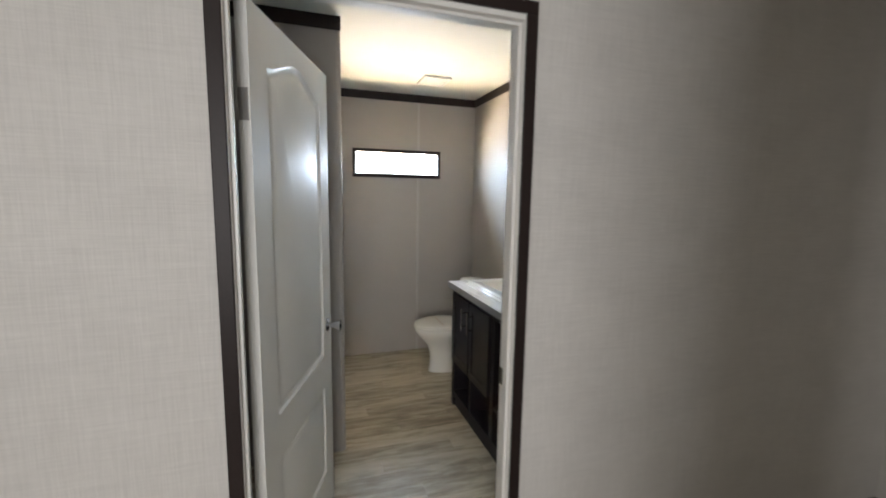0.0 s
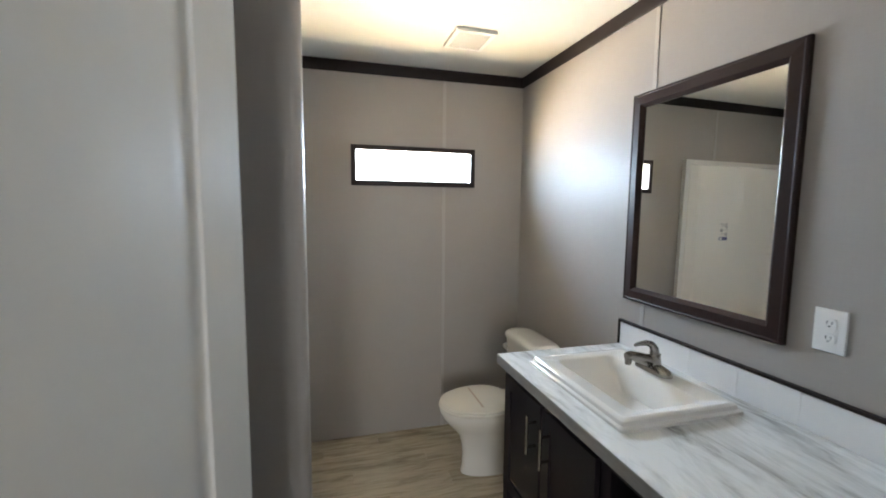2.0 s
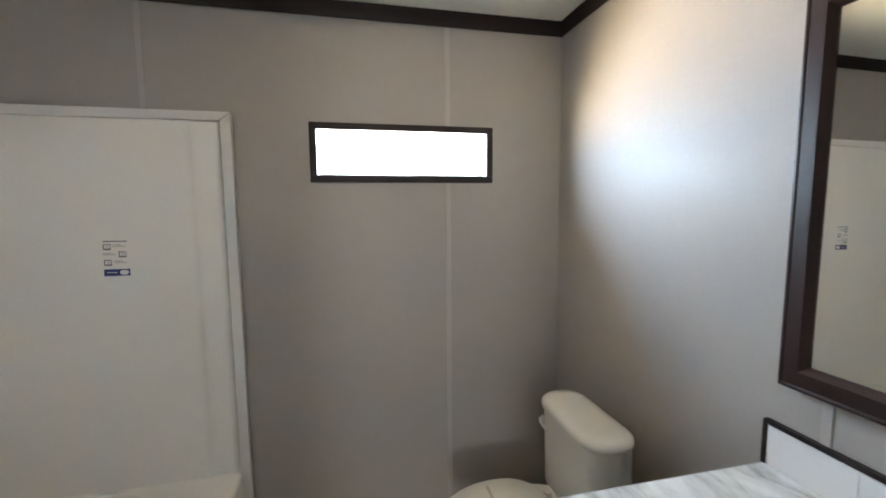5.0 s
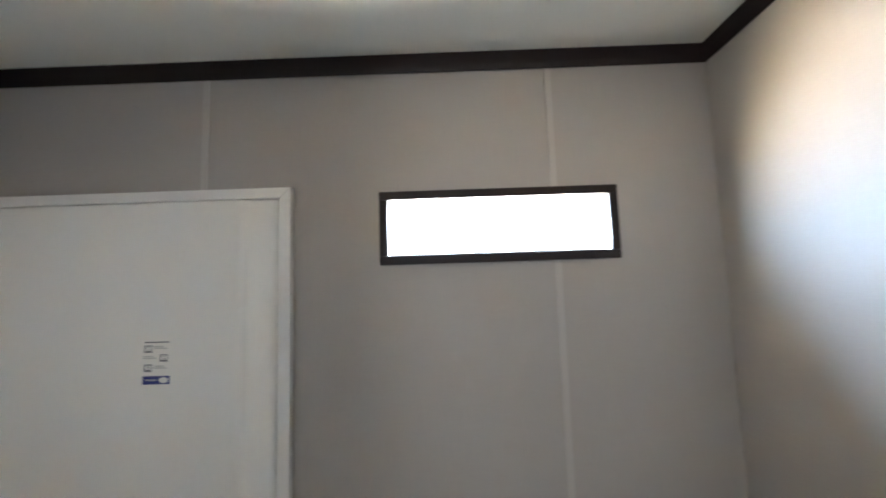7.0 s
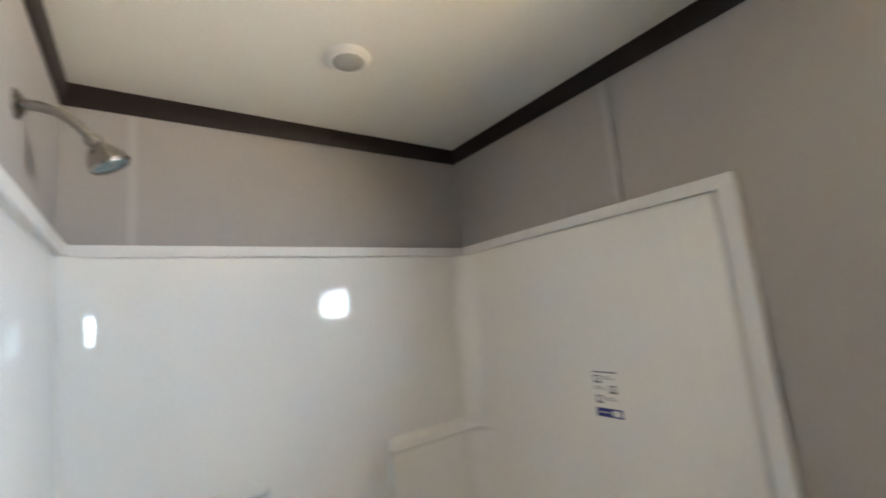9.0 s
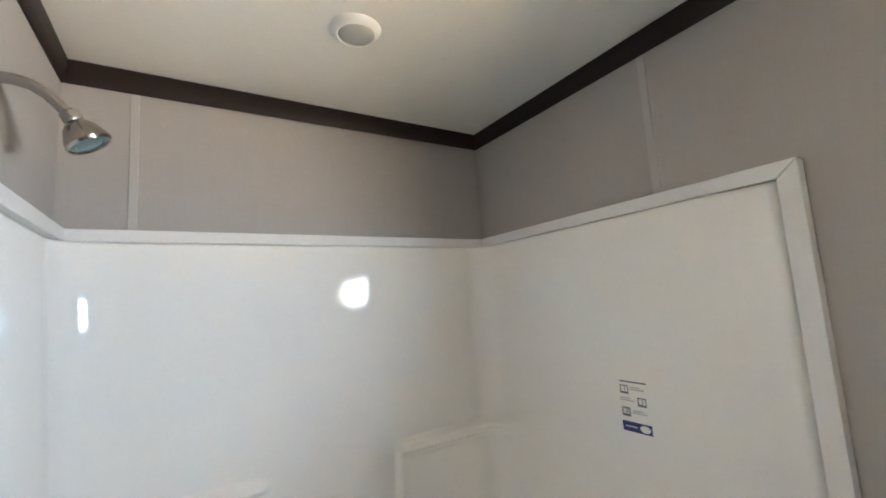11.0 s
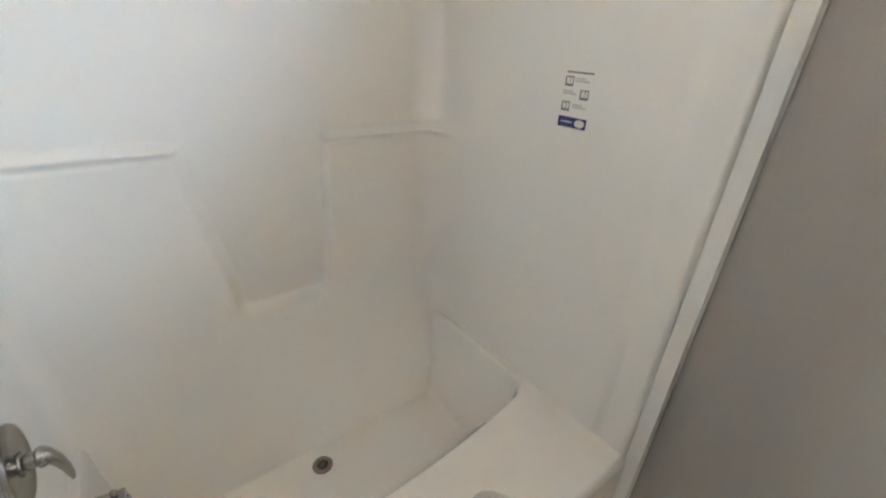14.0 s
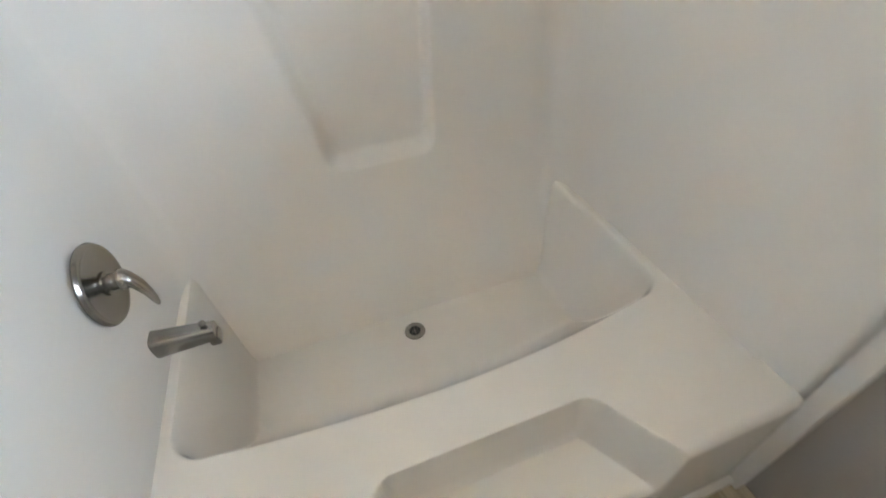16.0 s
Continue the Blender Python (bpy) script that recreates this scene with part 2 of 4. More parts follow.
def rounded(cx, cy, hx, hy, r, z, steps=6):
    """A rounded rectangle at height z."""
    out = []
    for q, (sx, sy) in enumerate(((1, 1), (-1, 1), (-1, -1), (1, -1))):
        for i in range(steps + 1):
            a = math.pi / 2 * (q + i / steps)
            out.append((cx + sx * (hx - r) + r * math.cos(a), cy + sy * (hy - r) + r * math.sin(a), z))
    return out


def prism(outline, axis, a, b, bm=None):
    """Extrudes a closed outline of pairs along an axis from a to b."""
    def put(p, v):
        return {"x": (v, p[0], p[1]), "y": (p[0], v, p[1]), "z": (p[0], p[1], v)}[axis]
    return loft([[put(p, a) for p in outline], [put(p, b) for p in outline]], True, bm)


def holed(axis, face, back, a0, a1, z0, z1, holes):
    """A wall with openings that go through: normal along axis, from face to back."""
    bm = bmesh.new()
    ga = sorted({a0, a1, *[v for h in holes for v in h[:2]]})
    gz = sorted({z0, z1, *[v for h in holes for v in h[2:]]})

    def solid(i, j):
        if not (0 <= i < len(ga) - 1 and 0 <= j < len(gz) - 1):
            return False
        a, z = (ga[i] + ga[i + 1]) / 2, (gz[j] + gz[j + 1]) / 2
        return not any(h[0] < a < h[1] and h[2] < z < h[3] for h in holes)

    def put(a, d, z):
        return bm.verts.new((d, a, z) if axis == "x" else (a, d, z))

    for i in range(len(ga) - 1):
        for j in range(len(gz) - 1):
            if not solid(i, j):
                continue
            a, b, c, d = ga[i], ga[i + 1], gz[j], gz[j + 1]
            for s in (face, back):
                bm.faces.new([put(a, s, c), put(b, s, c), put(b, s, d), put(a, s, d)])
            for di, dj, e in ((-1, 0, ((a, c), (a, d))), (1, 0, ((b, c), (b, d))), (0, -1, ((a, c), (b, c))), (0, 1, ((a, d), (b, d)))):
                if not solid(i + di, j + dj):
                    (p, q), (r, s) = e
                    bm.faces.new([put(p, face, q), put(r, face, s), put(r, back, s), put(p, back, q)])
    bmesh.ops.remove_doubles(bm, verts=bm.verts[:], dist=1e-5)
    bmesh.ops.recalc_face_normals(bm, faces=bm.faces[:])
    return bm


def ease(v, a, b):
    t = min(1.0, max(0.0, (v - a) / (b - a)))
    return t * t * (3 - 2 * t)


# ---- plan ----
XL, XR, YW, H = -1.61, 1.0, 3.0, 2.44      # bathroom: left wall, right wall, window wall, ceiling
YH, YD = 0.31, 0.395                       # the door wall's two faces
YP0, YP1, XP = 1.50, 1.590, -0.389         # the shower wall's two faces and its free end
DX0, DX1, DZ = -0.762, 0.056, 2.045        # door opening
WX0, WX1, WZ0, WZ1 = -0.150, 0.617, 1.712, 1.908   # window opening

# ---- structure ----
floor = structure("floor", box((XL - 0.2, -4.2, -0.12), (2.3, YW + 0.1, -0.004)), SUBFLOOR, "worn grey-brown wood-look vinyl plank floor")
wall_north = structure("wall_north", holed("y", YW, YW + 0.08, XL - 0.12, XR + 0.12, 0, H, [(WX0, WX1, WZ0, WZ1)]), WALL, "greige vinyl wall with a small high window")
wall_east = structure("wall_east", box((XR, YD - 0.0, 0), (XR + 0.12, YW, H)), WALL, "greige vinyl wall behind the vanity and mirror")
wall_west = structure("wall_west", box((XL - 0.12, YD, 0), (XL, YW, H)), WALL, "greige vinyl wall above the bathtub surround")
wall_south = structure("wall_south", holed("y", YH, YD, -2.3, 2.3, 0, H, [(DX0 - 0.018, DX1 + 0.018, 0, DZ + 0.018)]), LINEN, "pale linen-textured vinyl wall around the bathroom doorway")
wall_shower = structure("wall_shower", box((XL, YP0, 0), (XP - 0.032, YP1, H)), WALL, "greige partition wall at the end of the bathtub")
arc = [i * math.pi / 14 for i in range(8)]
part("corner_post", prism([(XP - 0.032, YP0 - 0.002)] + [(XP - 0.028 + 0.028 * math.sin(a), YP0 + 0.026 - 0.028 * math.cos(a)) for a in arc]
     + [(XP - 0.012 + 0.012 * math.cos(a), YP1 - 0.010 + 0.012 * math.sin(a)) for a in arc] + [(XP - 0.032, YP1 + 0.002)], "z", 0, H - 0.001), WALL, wall_shower, "rounded vinyl-wrapped wall end", 40)
ceiling = structure("ceiling", box((-2.3, -4.2, H), (2.3, YW + 0.12, H + 0.1)), CEIL, "flat off-white painted ceiling")
# the room before the door: plain walls that close it
structure("wall_hall_west", holed("x", -2.2, -2.3, -4.2, YH, 0, H, []), LINEN, "pale linen-textured vinyl wall")
structure("wall_hall_east", box((2.2, -4.2, 0), (2.3, YH, H)), LINEN, "pale linen-textured vinyl wall")
structure("wall_hall_south", box((-2.2, -4.2, 0), (2.2, -4.1, H)), LINEN, "pale linen-textured vinyl wall")
# added out of view: its openings shape where the hall lamp's light falls
structure("wall_hall_light_mask", holed("y", -1.30, -1.20, -2.2, 2.2, 0, H, [(-1.95, -0.24, 0, 2.3), (0.5, 2.0, 0, 2.3)]), LINEN, "added unseen linen-textured wall whose openings shape the hall light")
structure("ground", box((-400, -400, -1.0), (400, 800, -0.8)), DIRT, "dry sunlit ground outside the window")

structure("backdrop", box((-60, 70, -1.0), (60, 71, 60)), GLOW, "bright hazy sky far outside the window")


def batten(wall, lo, hi):
    part("batten", box(lo, hi, 0.0015), BATTEN, wall)


batten(wall_north, (-0.811, YW - 0.004, 0), (-0.789, YW + 0.002, H - 0.06))
for z0, z1 in ((0, WZ0 - 0.03), (WZ1 + 0.03, H - 0.06)):
    batten(wall_north, (0.421, YW - 0.004, z0), (0.443, YW + 0.002, z1))
batten(wall_east, (XR - 0.004, 1.755, 0), (XR + 0.002, 1.777, H - 0.06))
batten(wall_west, (XL - 0.002, 1.746, 1.9), (XL + 0.004, 1.768, H - 0.06))

CROWN = [(0, 0), (0.006, -0.003), (0.010, 0.004), (0.012, 0.030), (0.015, 0.060), (0.015, 0.066), (0, 0.066)]


def crown(name, axis, wall_at, inward, a, b):
    pts = [(wall_at + inward * d, H - 0.0655 + z) for d, z in CROWN]
    structure(name, prism(pts, axis, a, b), BROWN, "dark brown crown moulding under the ceiling", 30)


crown("trim_crown_north", "x", YW, -1, XL, XR)
crown("trim_crown_shower", "x", YP1, 1, XL + 0.013, XP)
crown("trim_crown_entry", "x", YP0, -1, XL + 0.013, XP)
crown("trim_crown_south", "x", YD, 1, XL + 0.013, XR - 0.013)
for nm, w, s in (("trim_crown_east", XR, -1), ("trim_crown_west", XL, 1)):
    pts = [(w + s * d, H - 0.0655 + z) for d, z in CROWN]
    structure(nm, prism(pts, "y", YD, YW - 0.012), BROWN, "dark brown crown moulding under the ceiling", 30)

# ---- window ----
window = structure("window_1", box((WX0 - 0.001, YW + 0.045, WZ0 - 0.001), (WX1 + 0.001, YW + 0.060, WZ0 + 0.008)), BROWN, "small wide window with a dark brown frame")
FW = 0.030
for lo, hi in (((WX0 - FW, WZ1), (WX1 + FW, WZ1 + FW)), ((WX0 - FW, WZ0 - FW), (WX1 + FW, WZ0)), ((WX0 - FW, WZ0), (WX0, WZ1)), ((WX1, WZ0), (WX1 + FW, WZ1))):
    part("window_casing", box((lo[0], YW - 0.012, lo[1]), (hi[0], YW + 0.004, hi[1]), 0.002), BROWN, window)
pane = part("pane", box((WX0, YW + 0.048, WZ0), (WX1, YW + 0.052, WZ1)), GLASS, window, "clear glass pane")
pane.visible_shadow = False

# ---- doorway ----
doorway = structure("door_1", box((DX0 - 0.018, YH - 0.004, DZ), (DX1 + 0.018, YD + 0.004, DZ + 0.018), 0.002), WHITE, "white wooden door lining with dark brown casing")
part("jamb", box((DX0 - 0.018, YH - 0.004, 0), (DX0, YD + 0.004, DZ), 0.002), WHITE, doorway)
part("jamb", box((DX1, YH - 0.004, 0), (DX1 + 0.018, YD + 0.004, DZ), 0.002), WHITE, doorway)
for lo, hi in (((DX0, 0.328, 0), (DX0 + 0.010, 0.357, DZ - 0.010)), ((DX1 - 0.010, 0.328, 0), (DX1, 0.357, DZ - 0.010)), ((DX0, 0.328, DZ - 0.010), (DX1, 0.357, DZ))):
    part("door_stop", box(lo, hi, 0.002), WHITE, doorway)
CW = 0.036
for y0, y1 in ((YH - 0.012, YH), (YD, YD + 0.012)):
    for lo, hi in (((DX0 - 0.004 - CW, 0), (DX0 - 0.002, DZ + 0.016)), ((DX1 + 0.002, 0), (DX1 + 0.004 + CW, DZ + 0.016)), ((DX0 - 0.004 - CW, DZ + 0.016), (DX1 + 0.004 + CW, DZ + 0.018 + CW))):
        part("casing", box((lo[0], y0, lo[1]), (hi[0], y1, hi[1]), 0.003), BROWN, doorway, "dark brown flat casing")
part("strike_plate", box((DX1 - 0.0015, 0.360, 0.865), (DX1 + 0.001, 0.4005, 0.925), 0.0008), NICKEL, doorway, "brushed nickel strike plate")

# ---- door leaf, standing open ----
DW, DH, DT, SWING = 0.752, 2.035, 0.035, 71.6


def panel_outline(kind, d):
    """Outline of a moulded panel, inset by d, in door width and height."""
    x0, x1 = 0.118 + d, DW - 0.118 - d
    if kind == "low":
        z0, z1 = 0.20 + d, 0.625 - d
        return [(x0, z0), (x1, z0), (x1, z1), (x0, z1)]
    z0, zs, zp = 0.775 + d, 1.885 - d, 1.955 - d
    out = [(x0, z0), (x1, z0)]
    for i in range(25):
        u = i / 24
        out.append((x1 + (x0 - x1) * u, zs + (zp - zs) * (math.sin(math.pi * u) ** 1.6)))
    return out


def door_leaf():
    bm = bmesh.new()
    for side, y in ((1, 0.0), (-1, DT)):
        edges = []
        rect = [bm.verts.new((x, y, z)) for x, z in ((0, 0), (DW, 0), (DW, DH), (0, DH))]
        edges += [bm.edges.new((rect[i], rect[(i + 1) % 4])) for i in range(4)]
        for kind in ("low", "top"):
            rings = [[bm.verts.new((x, y + side * dy, z)) for x, z in panel_outline(kind, d)] for d, dy in ((0, 0), (0.003, 0.004), (0.009, 0.0075), (0.016, 0.0105), (0.022, 0.0105), (0.027, 0.007), (0.042, 0.003), (0.052, 0.001))]
            k = len(rings[0])
            edges += [bm.edges.new((rings[0][i], rings[0][(i + 1) % k])) for i in range(k)]
            for a, b in zip(rings, rings[1:]):
                for i in range(k):
                    bm.faces.new([a[i], a[(i + 1) % k], b[(i + 1) % k], b[i]])
            bm.faces.new(rings[-1])
        bmesh.ops.triangle_fill(bm, edges=edges, use_beauty=True)
        if side == 1:
            first = rect
    for i in range(4):
        j = (i + 1) % 4
        bm.faces.new([first[i], first[j], rect[j], rect[i]])
    bmesh.ops.recalc_face_normals(bm, faces=bm.faces[:])
    return bm


door = thing("interior_door", (-0.757, 0.425, 0), "white moulded two-panel interior door standing open", "door")
TURN = Matrix.Translation((-0.757, 0.425, 0.008)) @ Matrix.Rotation(radians(SWING), 4, "Z") @ Matrix.Translation((0.010, -DT, 0))
bm = door_leaf()
bm.transform(TURN)
leaf = part("leaf", bm, DOORWHITE, door, "", 35)
for z in (0.22, 1.755):
    bm = box((-0.0015, 0.004, z - 0.044), (0.001, DT - 0.001, z + 0.044), 0.0008)
    tube([(-0.003, DT + 0.004, z - 0.046), (-0.003, DT + 0.004, z + 0.046)], 0.006, 12, bm)
    bm.transform(TURN)
    hinge = part("hinge", bm, HINGE, door, "brushed nickel butt hinge")
    part("jamb_leaf", box((DX0 - 0.001, 0.360, z - 0.036), (DX0 + 0.0018, 0.400, z + 0.052), 0.0008), HINGE, hinge)
    for dz in (-0.028, 0.0, 0.028):
        bm = lathe([(0.0, 0.0012), (0.0035, 0.001), (0.0035, 0)], pose(-0.0014, 0.018 + (0.006 if dz else -0.006), z + dz, 0, -90, 0), 12)
        bm.transform(TURN)
        part("screw", bm, HINGE, hinge)
for y, s in ((0.0, 90), (DT, -90)):
    bm = lathe([(0.0, 0.0), (0.031, 0.0), (0.031, 0.004), (0.026, 0.008), (0.012, 0.011), (0.0105, 0.020), (0.012, 0.028), (0.017, 0.040), (0.023, 0.052), (0.0265, 0.060), (0.026, 0.064), (0.021, 0.067), (0.010, 0.0695), (0.0, 0.070)], pose(DW - 0.062, y, 0.907, s, 0, 0))
    bm.transform(TURN)
    part("knob", bm, CHROME, door, "polished chrome door knob", 40)
bm = box((DW - 0.0005, 0.006, 0.88), (DW + 0.0015, DT - 0.006, 0.935), 0.0006)
bm.transform(TURN)
part("latch_plate", bm, NICKEL, door)

# ---- bathtub and surround ----
TX0, TX1, TY0, TY1 = -1.575, -0.515, 1.668, 2.965     # inner faces of the surround and the skirt
RIM, BASE = 0.415, 0.075
YM = (TY0 + TY1) / 2

tub = thing("bathtub", (-1.05, YM, 0), "glossy off-white one-piece bathtub with shower surround", "bathtub")


def basin_depth(x, y):
    """How far down the basin reaches at x, y: 0 on the rim, 1 on its floor."""
    bow = (0.06 if y > YM else 0.042) * ((y - YM) / 0.6) ** 2
    front = (-0.825 - bow) - x
    near, far = y - (TY0 + 0.020), (TY1 - 0.022) - y
    r = 0.075
    # rounded corners of the opening at the front
    d = min(front, near, far)
    for end in (near, far):
        if end < r and front < r:
            d = min(d, r - math.hypot(r - end, r - front))
    if d <= 0:
        return 0.0
    wide = ease(front, -0.004, 0.235) if front < 0.235 else 1.0
    lengthwise = min(ease(near, -0.004, 0.085), ease(far, -0.004, 0.115))
    steep = min(1.0, d / 0.02)
    return min(wide ** 0.55, lengthwise ** 0.7) * ease(steep, 0, 1)


def step_depth(x, y):
    """How far the step in the front of the rim is cut down."""
    out = x + 0.692
    flare = 0.10 * max(0.0, out) / 0.17
    half = 0.238 + flare
    r = 0.03
    side = half - abs(y - (YM + 0.012))
    d = min(out, side)
    if out < r and side < r:
        d = min(d, r - math.hypot(r - out, r - side))
    return ease(d, -0.003, 0.017)


def tub_height(x, y):
    z = RIM - (RIM - BASE) * basin_depth(x, y) - 0.165 * step_depth(x, y)
    z -= 0.022 * (1 - math.sqrt(max(0.0, 1 - (1 - min(1.0, (TX1 - x) / 0.022)) ** 2)))
    return z


def tub_body():
    bm = bmesh.new()
    nx, ny = 230, 280
    xs = [-1.50 + (TX1 + 1.50) * i / nx for i in range(nx - 5)]
    xs += [TX1 - 0.022 * (1 - math.sin(math.pi / 2 * k / 6)) for k in range(7)]
    ys = [TY0 - 0.01 + (TY1 - TY0 + 0.02) * j / ny for j in range(ny + 1)]
    grid = [[bm.verts.new((x, y, tub_height(x, y))) for y in ys] for x in xs]
    for a, b in zip(grid, grid[1:]):
        for j in range(ny):
            bm.faces.new([a[j], b[j], b[j + 1], a[j + 1]])
    last = grid[-1]
    for z, x in ((0.07, TX1 + 0.002), (0.03, TX1 + 0.004), (0.0, TX1 + 0.004)):
        row = [bm.verts.new((x, y, z)) for y in ys]
        for j in range(ny):
            bm.faces.new([last[j], row[j], row[j + 1], last[j + 1]])
        last = row
    bmesh.ops.recalc_face_normals(bm, faces=bm.faces[:])
    return bm


part("tub_shell", tub_body(), ACRYL, tub, "", 50)

ZT = 1.9247       # top of the moulded walls


def rounded_min(a, b, r):
    """The smaller of two distances, with the corner between them rounded off."""
    return r - math.hypot(r - a, r - b) if a < r and b < r else min(a, b)


def back_offset(y, z):
    """How far the back wall stands out into the tub: two ledged panels and a slot with a soap shelf between them."""
    dl = 2.100 + 0.085 * ease(1.21 - z, 0.0, 0.58) - y
    dr = y - 2.526 + 0.022 * ease(1.225 - z, 0.0, 0.58)
    left, right = ease(dl, -0.010, 0.010), ease(dr, -0.010, 0.010)
    inside = max(rounded_min(dl * 0.5, 1.214 - z, 0.028), rounded_min(dr, 1.226 - z, 0.028))
    inside = -rounded_min(-inside, -(0.626 - z) * 0.5, 0.026)
    ledge = ease(inside, -0.012, 0.014)
    ridge = 0.008 * math.exp(-((z - 1.196) / 0.008) ** 2) - 0.003 * math.exp(-((z - 1.176) / 0.007) ** 2)
    belly = 0.185 * (max(0.0, 0.64 - z) / 0.56) ** 1.5
    deep = 0.048 - 0.026 * min(1.0, max(0.0, (z - 0.66) / 0.45))
    return deep * ledge + ridge * max(left, right), belly


def surround():
    bm = bmesh.new()
    r = 0.080
    xf = -0.5226
    path = []
    n_end, n_back, n_arc = 60, 290, 9
    for i in range(n_end + 1):
        path.append((xf + (TX0 + r - xf) * (i / n_end) ** 1.9, TY0, 0.0, 1.0, "n"))
    for i in range(1, n_arc):
        a = math.pi / 2 * i / n_arc
        path.append((TX0 + r - r * math.sin(a), TY0 + r - r * math.cos(a), math.sin(a), math.cos(a), "c"))
    for i in range(n_back + 1):
        path.append((TX0, TY0 + r + (TY1 - TY0 - 2 * r) * i / n_back, 1.0, 0.0, "b"))
    for i in range(1, n_arc):
        a = math.pi / 2 * i / n_arc
        path.append((TX0 + r - r * math.cos(a), TY1 - r + r * math.sin(a), math.cos(a), -math.sin(a), "c"))
    for i in range(n_end + 1):
        path.append((TX0 + r + (xf - TX0 - r) * (1 - (1 - i / n_end) ** 1.9), TY1, 0.0, -1.0, "f"))
    zs = [0.06 + 0.52 * k / 40 for k in range(40)] + [0.58 + 0.09 * k / 30 for k in range(30)] + [0.67 + 0.48 * k / 30 for k in range(30)]
    zs += [1.15 + 0.10 * k / 40 for k in range(40)] + [1.25 + (ZT - 0.012 - 1.25) * k / 30 for k in range(30)] + [ZT - 0.012 + 0.012 * math.sin(math.pi / 2 * k / 5) for k in range(6)]
    cols = []
    for x, y, ax, ay, kind in path:
        col = []
        for z in zs:
            ledge, belly = back_offset(min(max(y, TY0 + r), TY1 - r), z)
            d, slide = ledge, belly
            if kind == "c":
                d = ledge * (0.5 + 0.5 * ax)
            elif kind != "b":
                d = 0.5 * ledge * math.exp(-(x - TX0 - r) / 0.04)
                slide = belly * (xf - x) / (xf - TX0 - r)
            lean = 0.064 * min(1.0, max(0.0, (z - 0.45) / 1.4)) * max(0.0, ay)
            if kind in "nf":
                d -= 0.009 * ease(x, -0.642, -0.624)
                d += 0.012 * ease(0.405 - z, 0.0, 0.05)
            roll = 0.026
            edge = max(0.0, x - (xf - roll)) / roll if kind in "nf" else 0.0
            d -= 0.030 * (1 - math.sqrt(max(0.0, 1 - edge * edge)))
            top = max(0.0, z - (ZT - 0.012)) / 0.012
            d -= 0.009 * (1 - math.sqrt(max(0.0, 1 - top * top)))
            col.append(bm.verts.new((x + ax * d + slide, y + ay * d - lean, z)))
        cols.append(col)
    for a, b in zip(cols, cols[1:]):
        for k in range(len(zs) - 1):
            bm.faces.new([a[k], b[k], b[k + 1], a[k + 1]])
    bmesh.ops.recalc_face_normals(bm, faces=bm.faces[:])
    return bm


part("surround_wall", surround(), ACRYL, tub, "", 60)
T0, T1 = 1.925, 1.960
part("top_trim", box((XL, YP1 + 0.004, T0), (XL + 0.040, YW - 0.002, T1), 0.004), WHITE, tub, "white trim strip")
part("top_trim", prism([(XL + 0.040, T0), (-0.519, T0), (-0.480, T1), (XL + 0.040, T1)], "y", YW - 0.036, YW - 0.001), WHITE, tub, "white trim strip mitred at its end")
part("top_trim", box((XL + 0.040, YP1 + 0.001, T0), (XP - 0.03, YP1 + 0.030, T1), 0.004), WHITE, tub, "white trim strip")
part("front_trim", prism([(-0.519, 0.0), (-0.480, 0.0), (-0.480, T1 - 0.0015), (-0.519, T0 - 0.0015)], "y", YW - 0.0345, YW - 0.001), WHITE, tub, "white trim strip mitred at its end")
part("front_trim", box((-0.500, YP1 + 0.001, 0.0), (-0.458, YP1 + 0.026, T0), 0.004), WHITE, tub, "white trim strip")
part("base_strip", box((TX1 + 0.003, TY0, 0.0), (TX1 + 0.022, TY1 + 0.006, 0.024), 0.005), WHITE, tub, "white strip along the floor")
m = pose(-1.255, 2.303, BASE + 0.0005)
drain = part("drain", lathe([(0.0, -0.002), (0.017, -0.002), (0.020, 0.003), (0.030, 0.0045), (0.036, 0.003), (0.037, 0.0)], m), NICKEL, tub, "brushed nickel drain ring", 40)
# flat dark disc: its colour stands in for the shade inside the drain
part("drain_hole_shade", lathe([(0.0, 0.0), (0.0195, 0.0)], m @ pose(0, 0, 0.0022)), DARK, drain)
for a in (0, 60, 120):
    bm = box((-0.017, -0.0011, 0.0018), (0.017, 0.0011, 0.0034), 0.0004)
    bm.transform(m @ pose(0, 0, 0, 0, 0, a))
    part("drain_bar", bm, NICKEL, drain)

valve = thing("shower_valve", (-1.150, TY0, 0.70), "brushed nickel shower mixer with a round plate and curved lever", "shower tap")
out = pose(-1.150, TY0 - 0.004, 0.695, -90, 0, 0)
part("plate", lathe([(0.0, 0.0), (0.088, 0.0), (0.089, 0.004), (0.085, 0.010), (0.078, 0.011), (0.072, 0.0085), (0.030, 0.012), (0.0, 0.012)], out, 56), NICKEL, valve, "", 30)
part("hub", lathe([(0.026, 0.010), (0.025, 0.016), (0.018, 0.019), (0.017, 0.034), (0.022, 0.038), (0.022, 0.046), (0.016, 0.054), (0.0, 0.057)], out), NICKEL, valve, "", 40)
hx, hy, hz = -1.150, TY0, 0.695
part("lever", tube([(hx, hy + 0.032, hz + 0.010), (hx + 0.002, hy + 0.046, hz + 0.002), (hx + 0.004, hy + 0.058, hz - 0.018), (hx + 0.006, hy + 0.065, hz - 0.042), (hx + 0.007, hy + 0.068, hz - 0.066), (hx + 0.007, hy + 0.068, hz - 0.082)],
     [0.016, 0.0175, 0.0145, 0.0115, 0.009, 0.005], 16, None, 0.8), NICKEL, valve, "", 50)

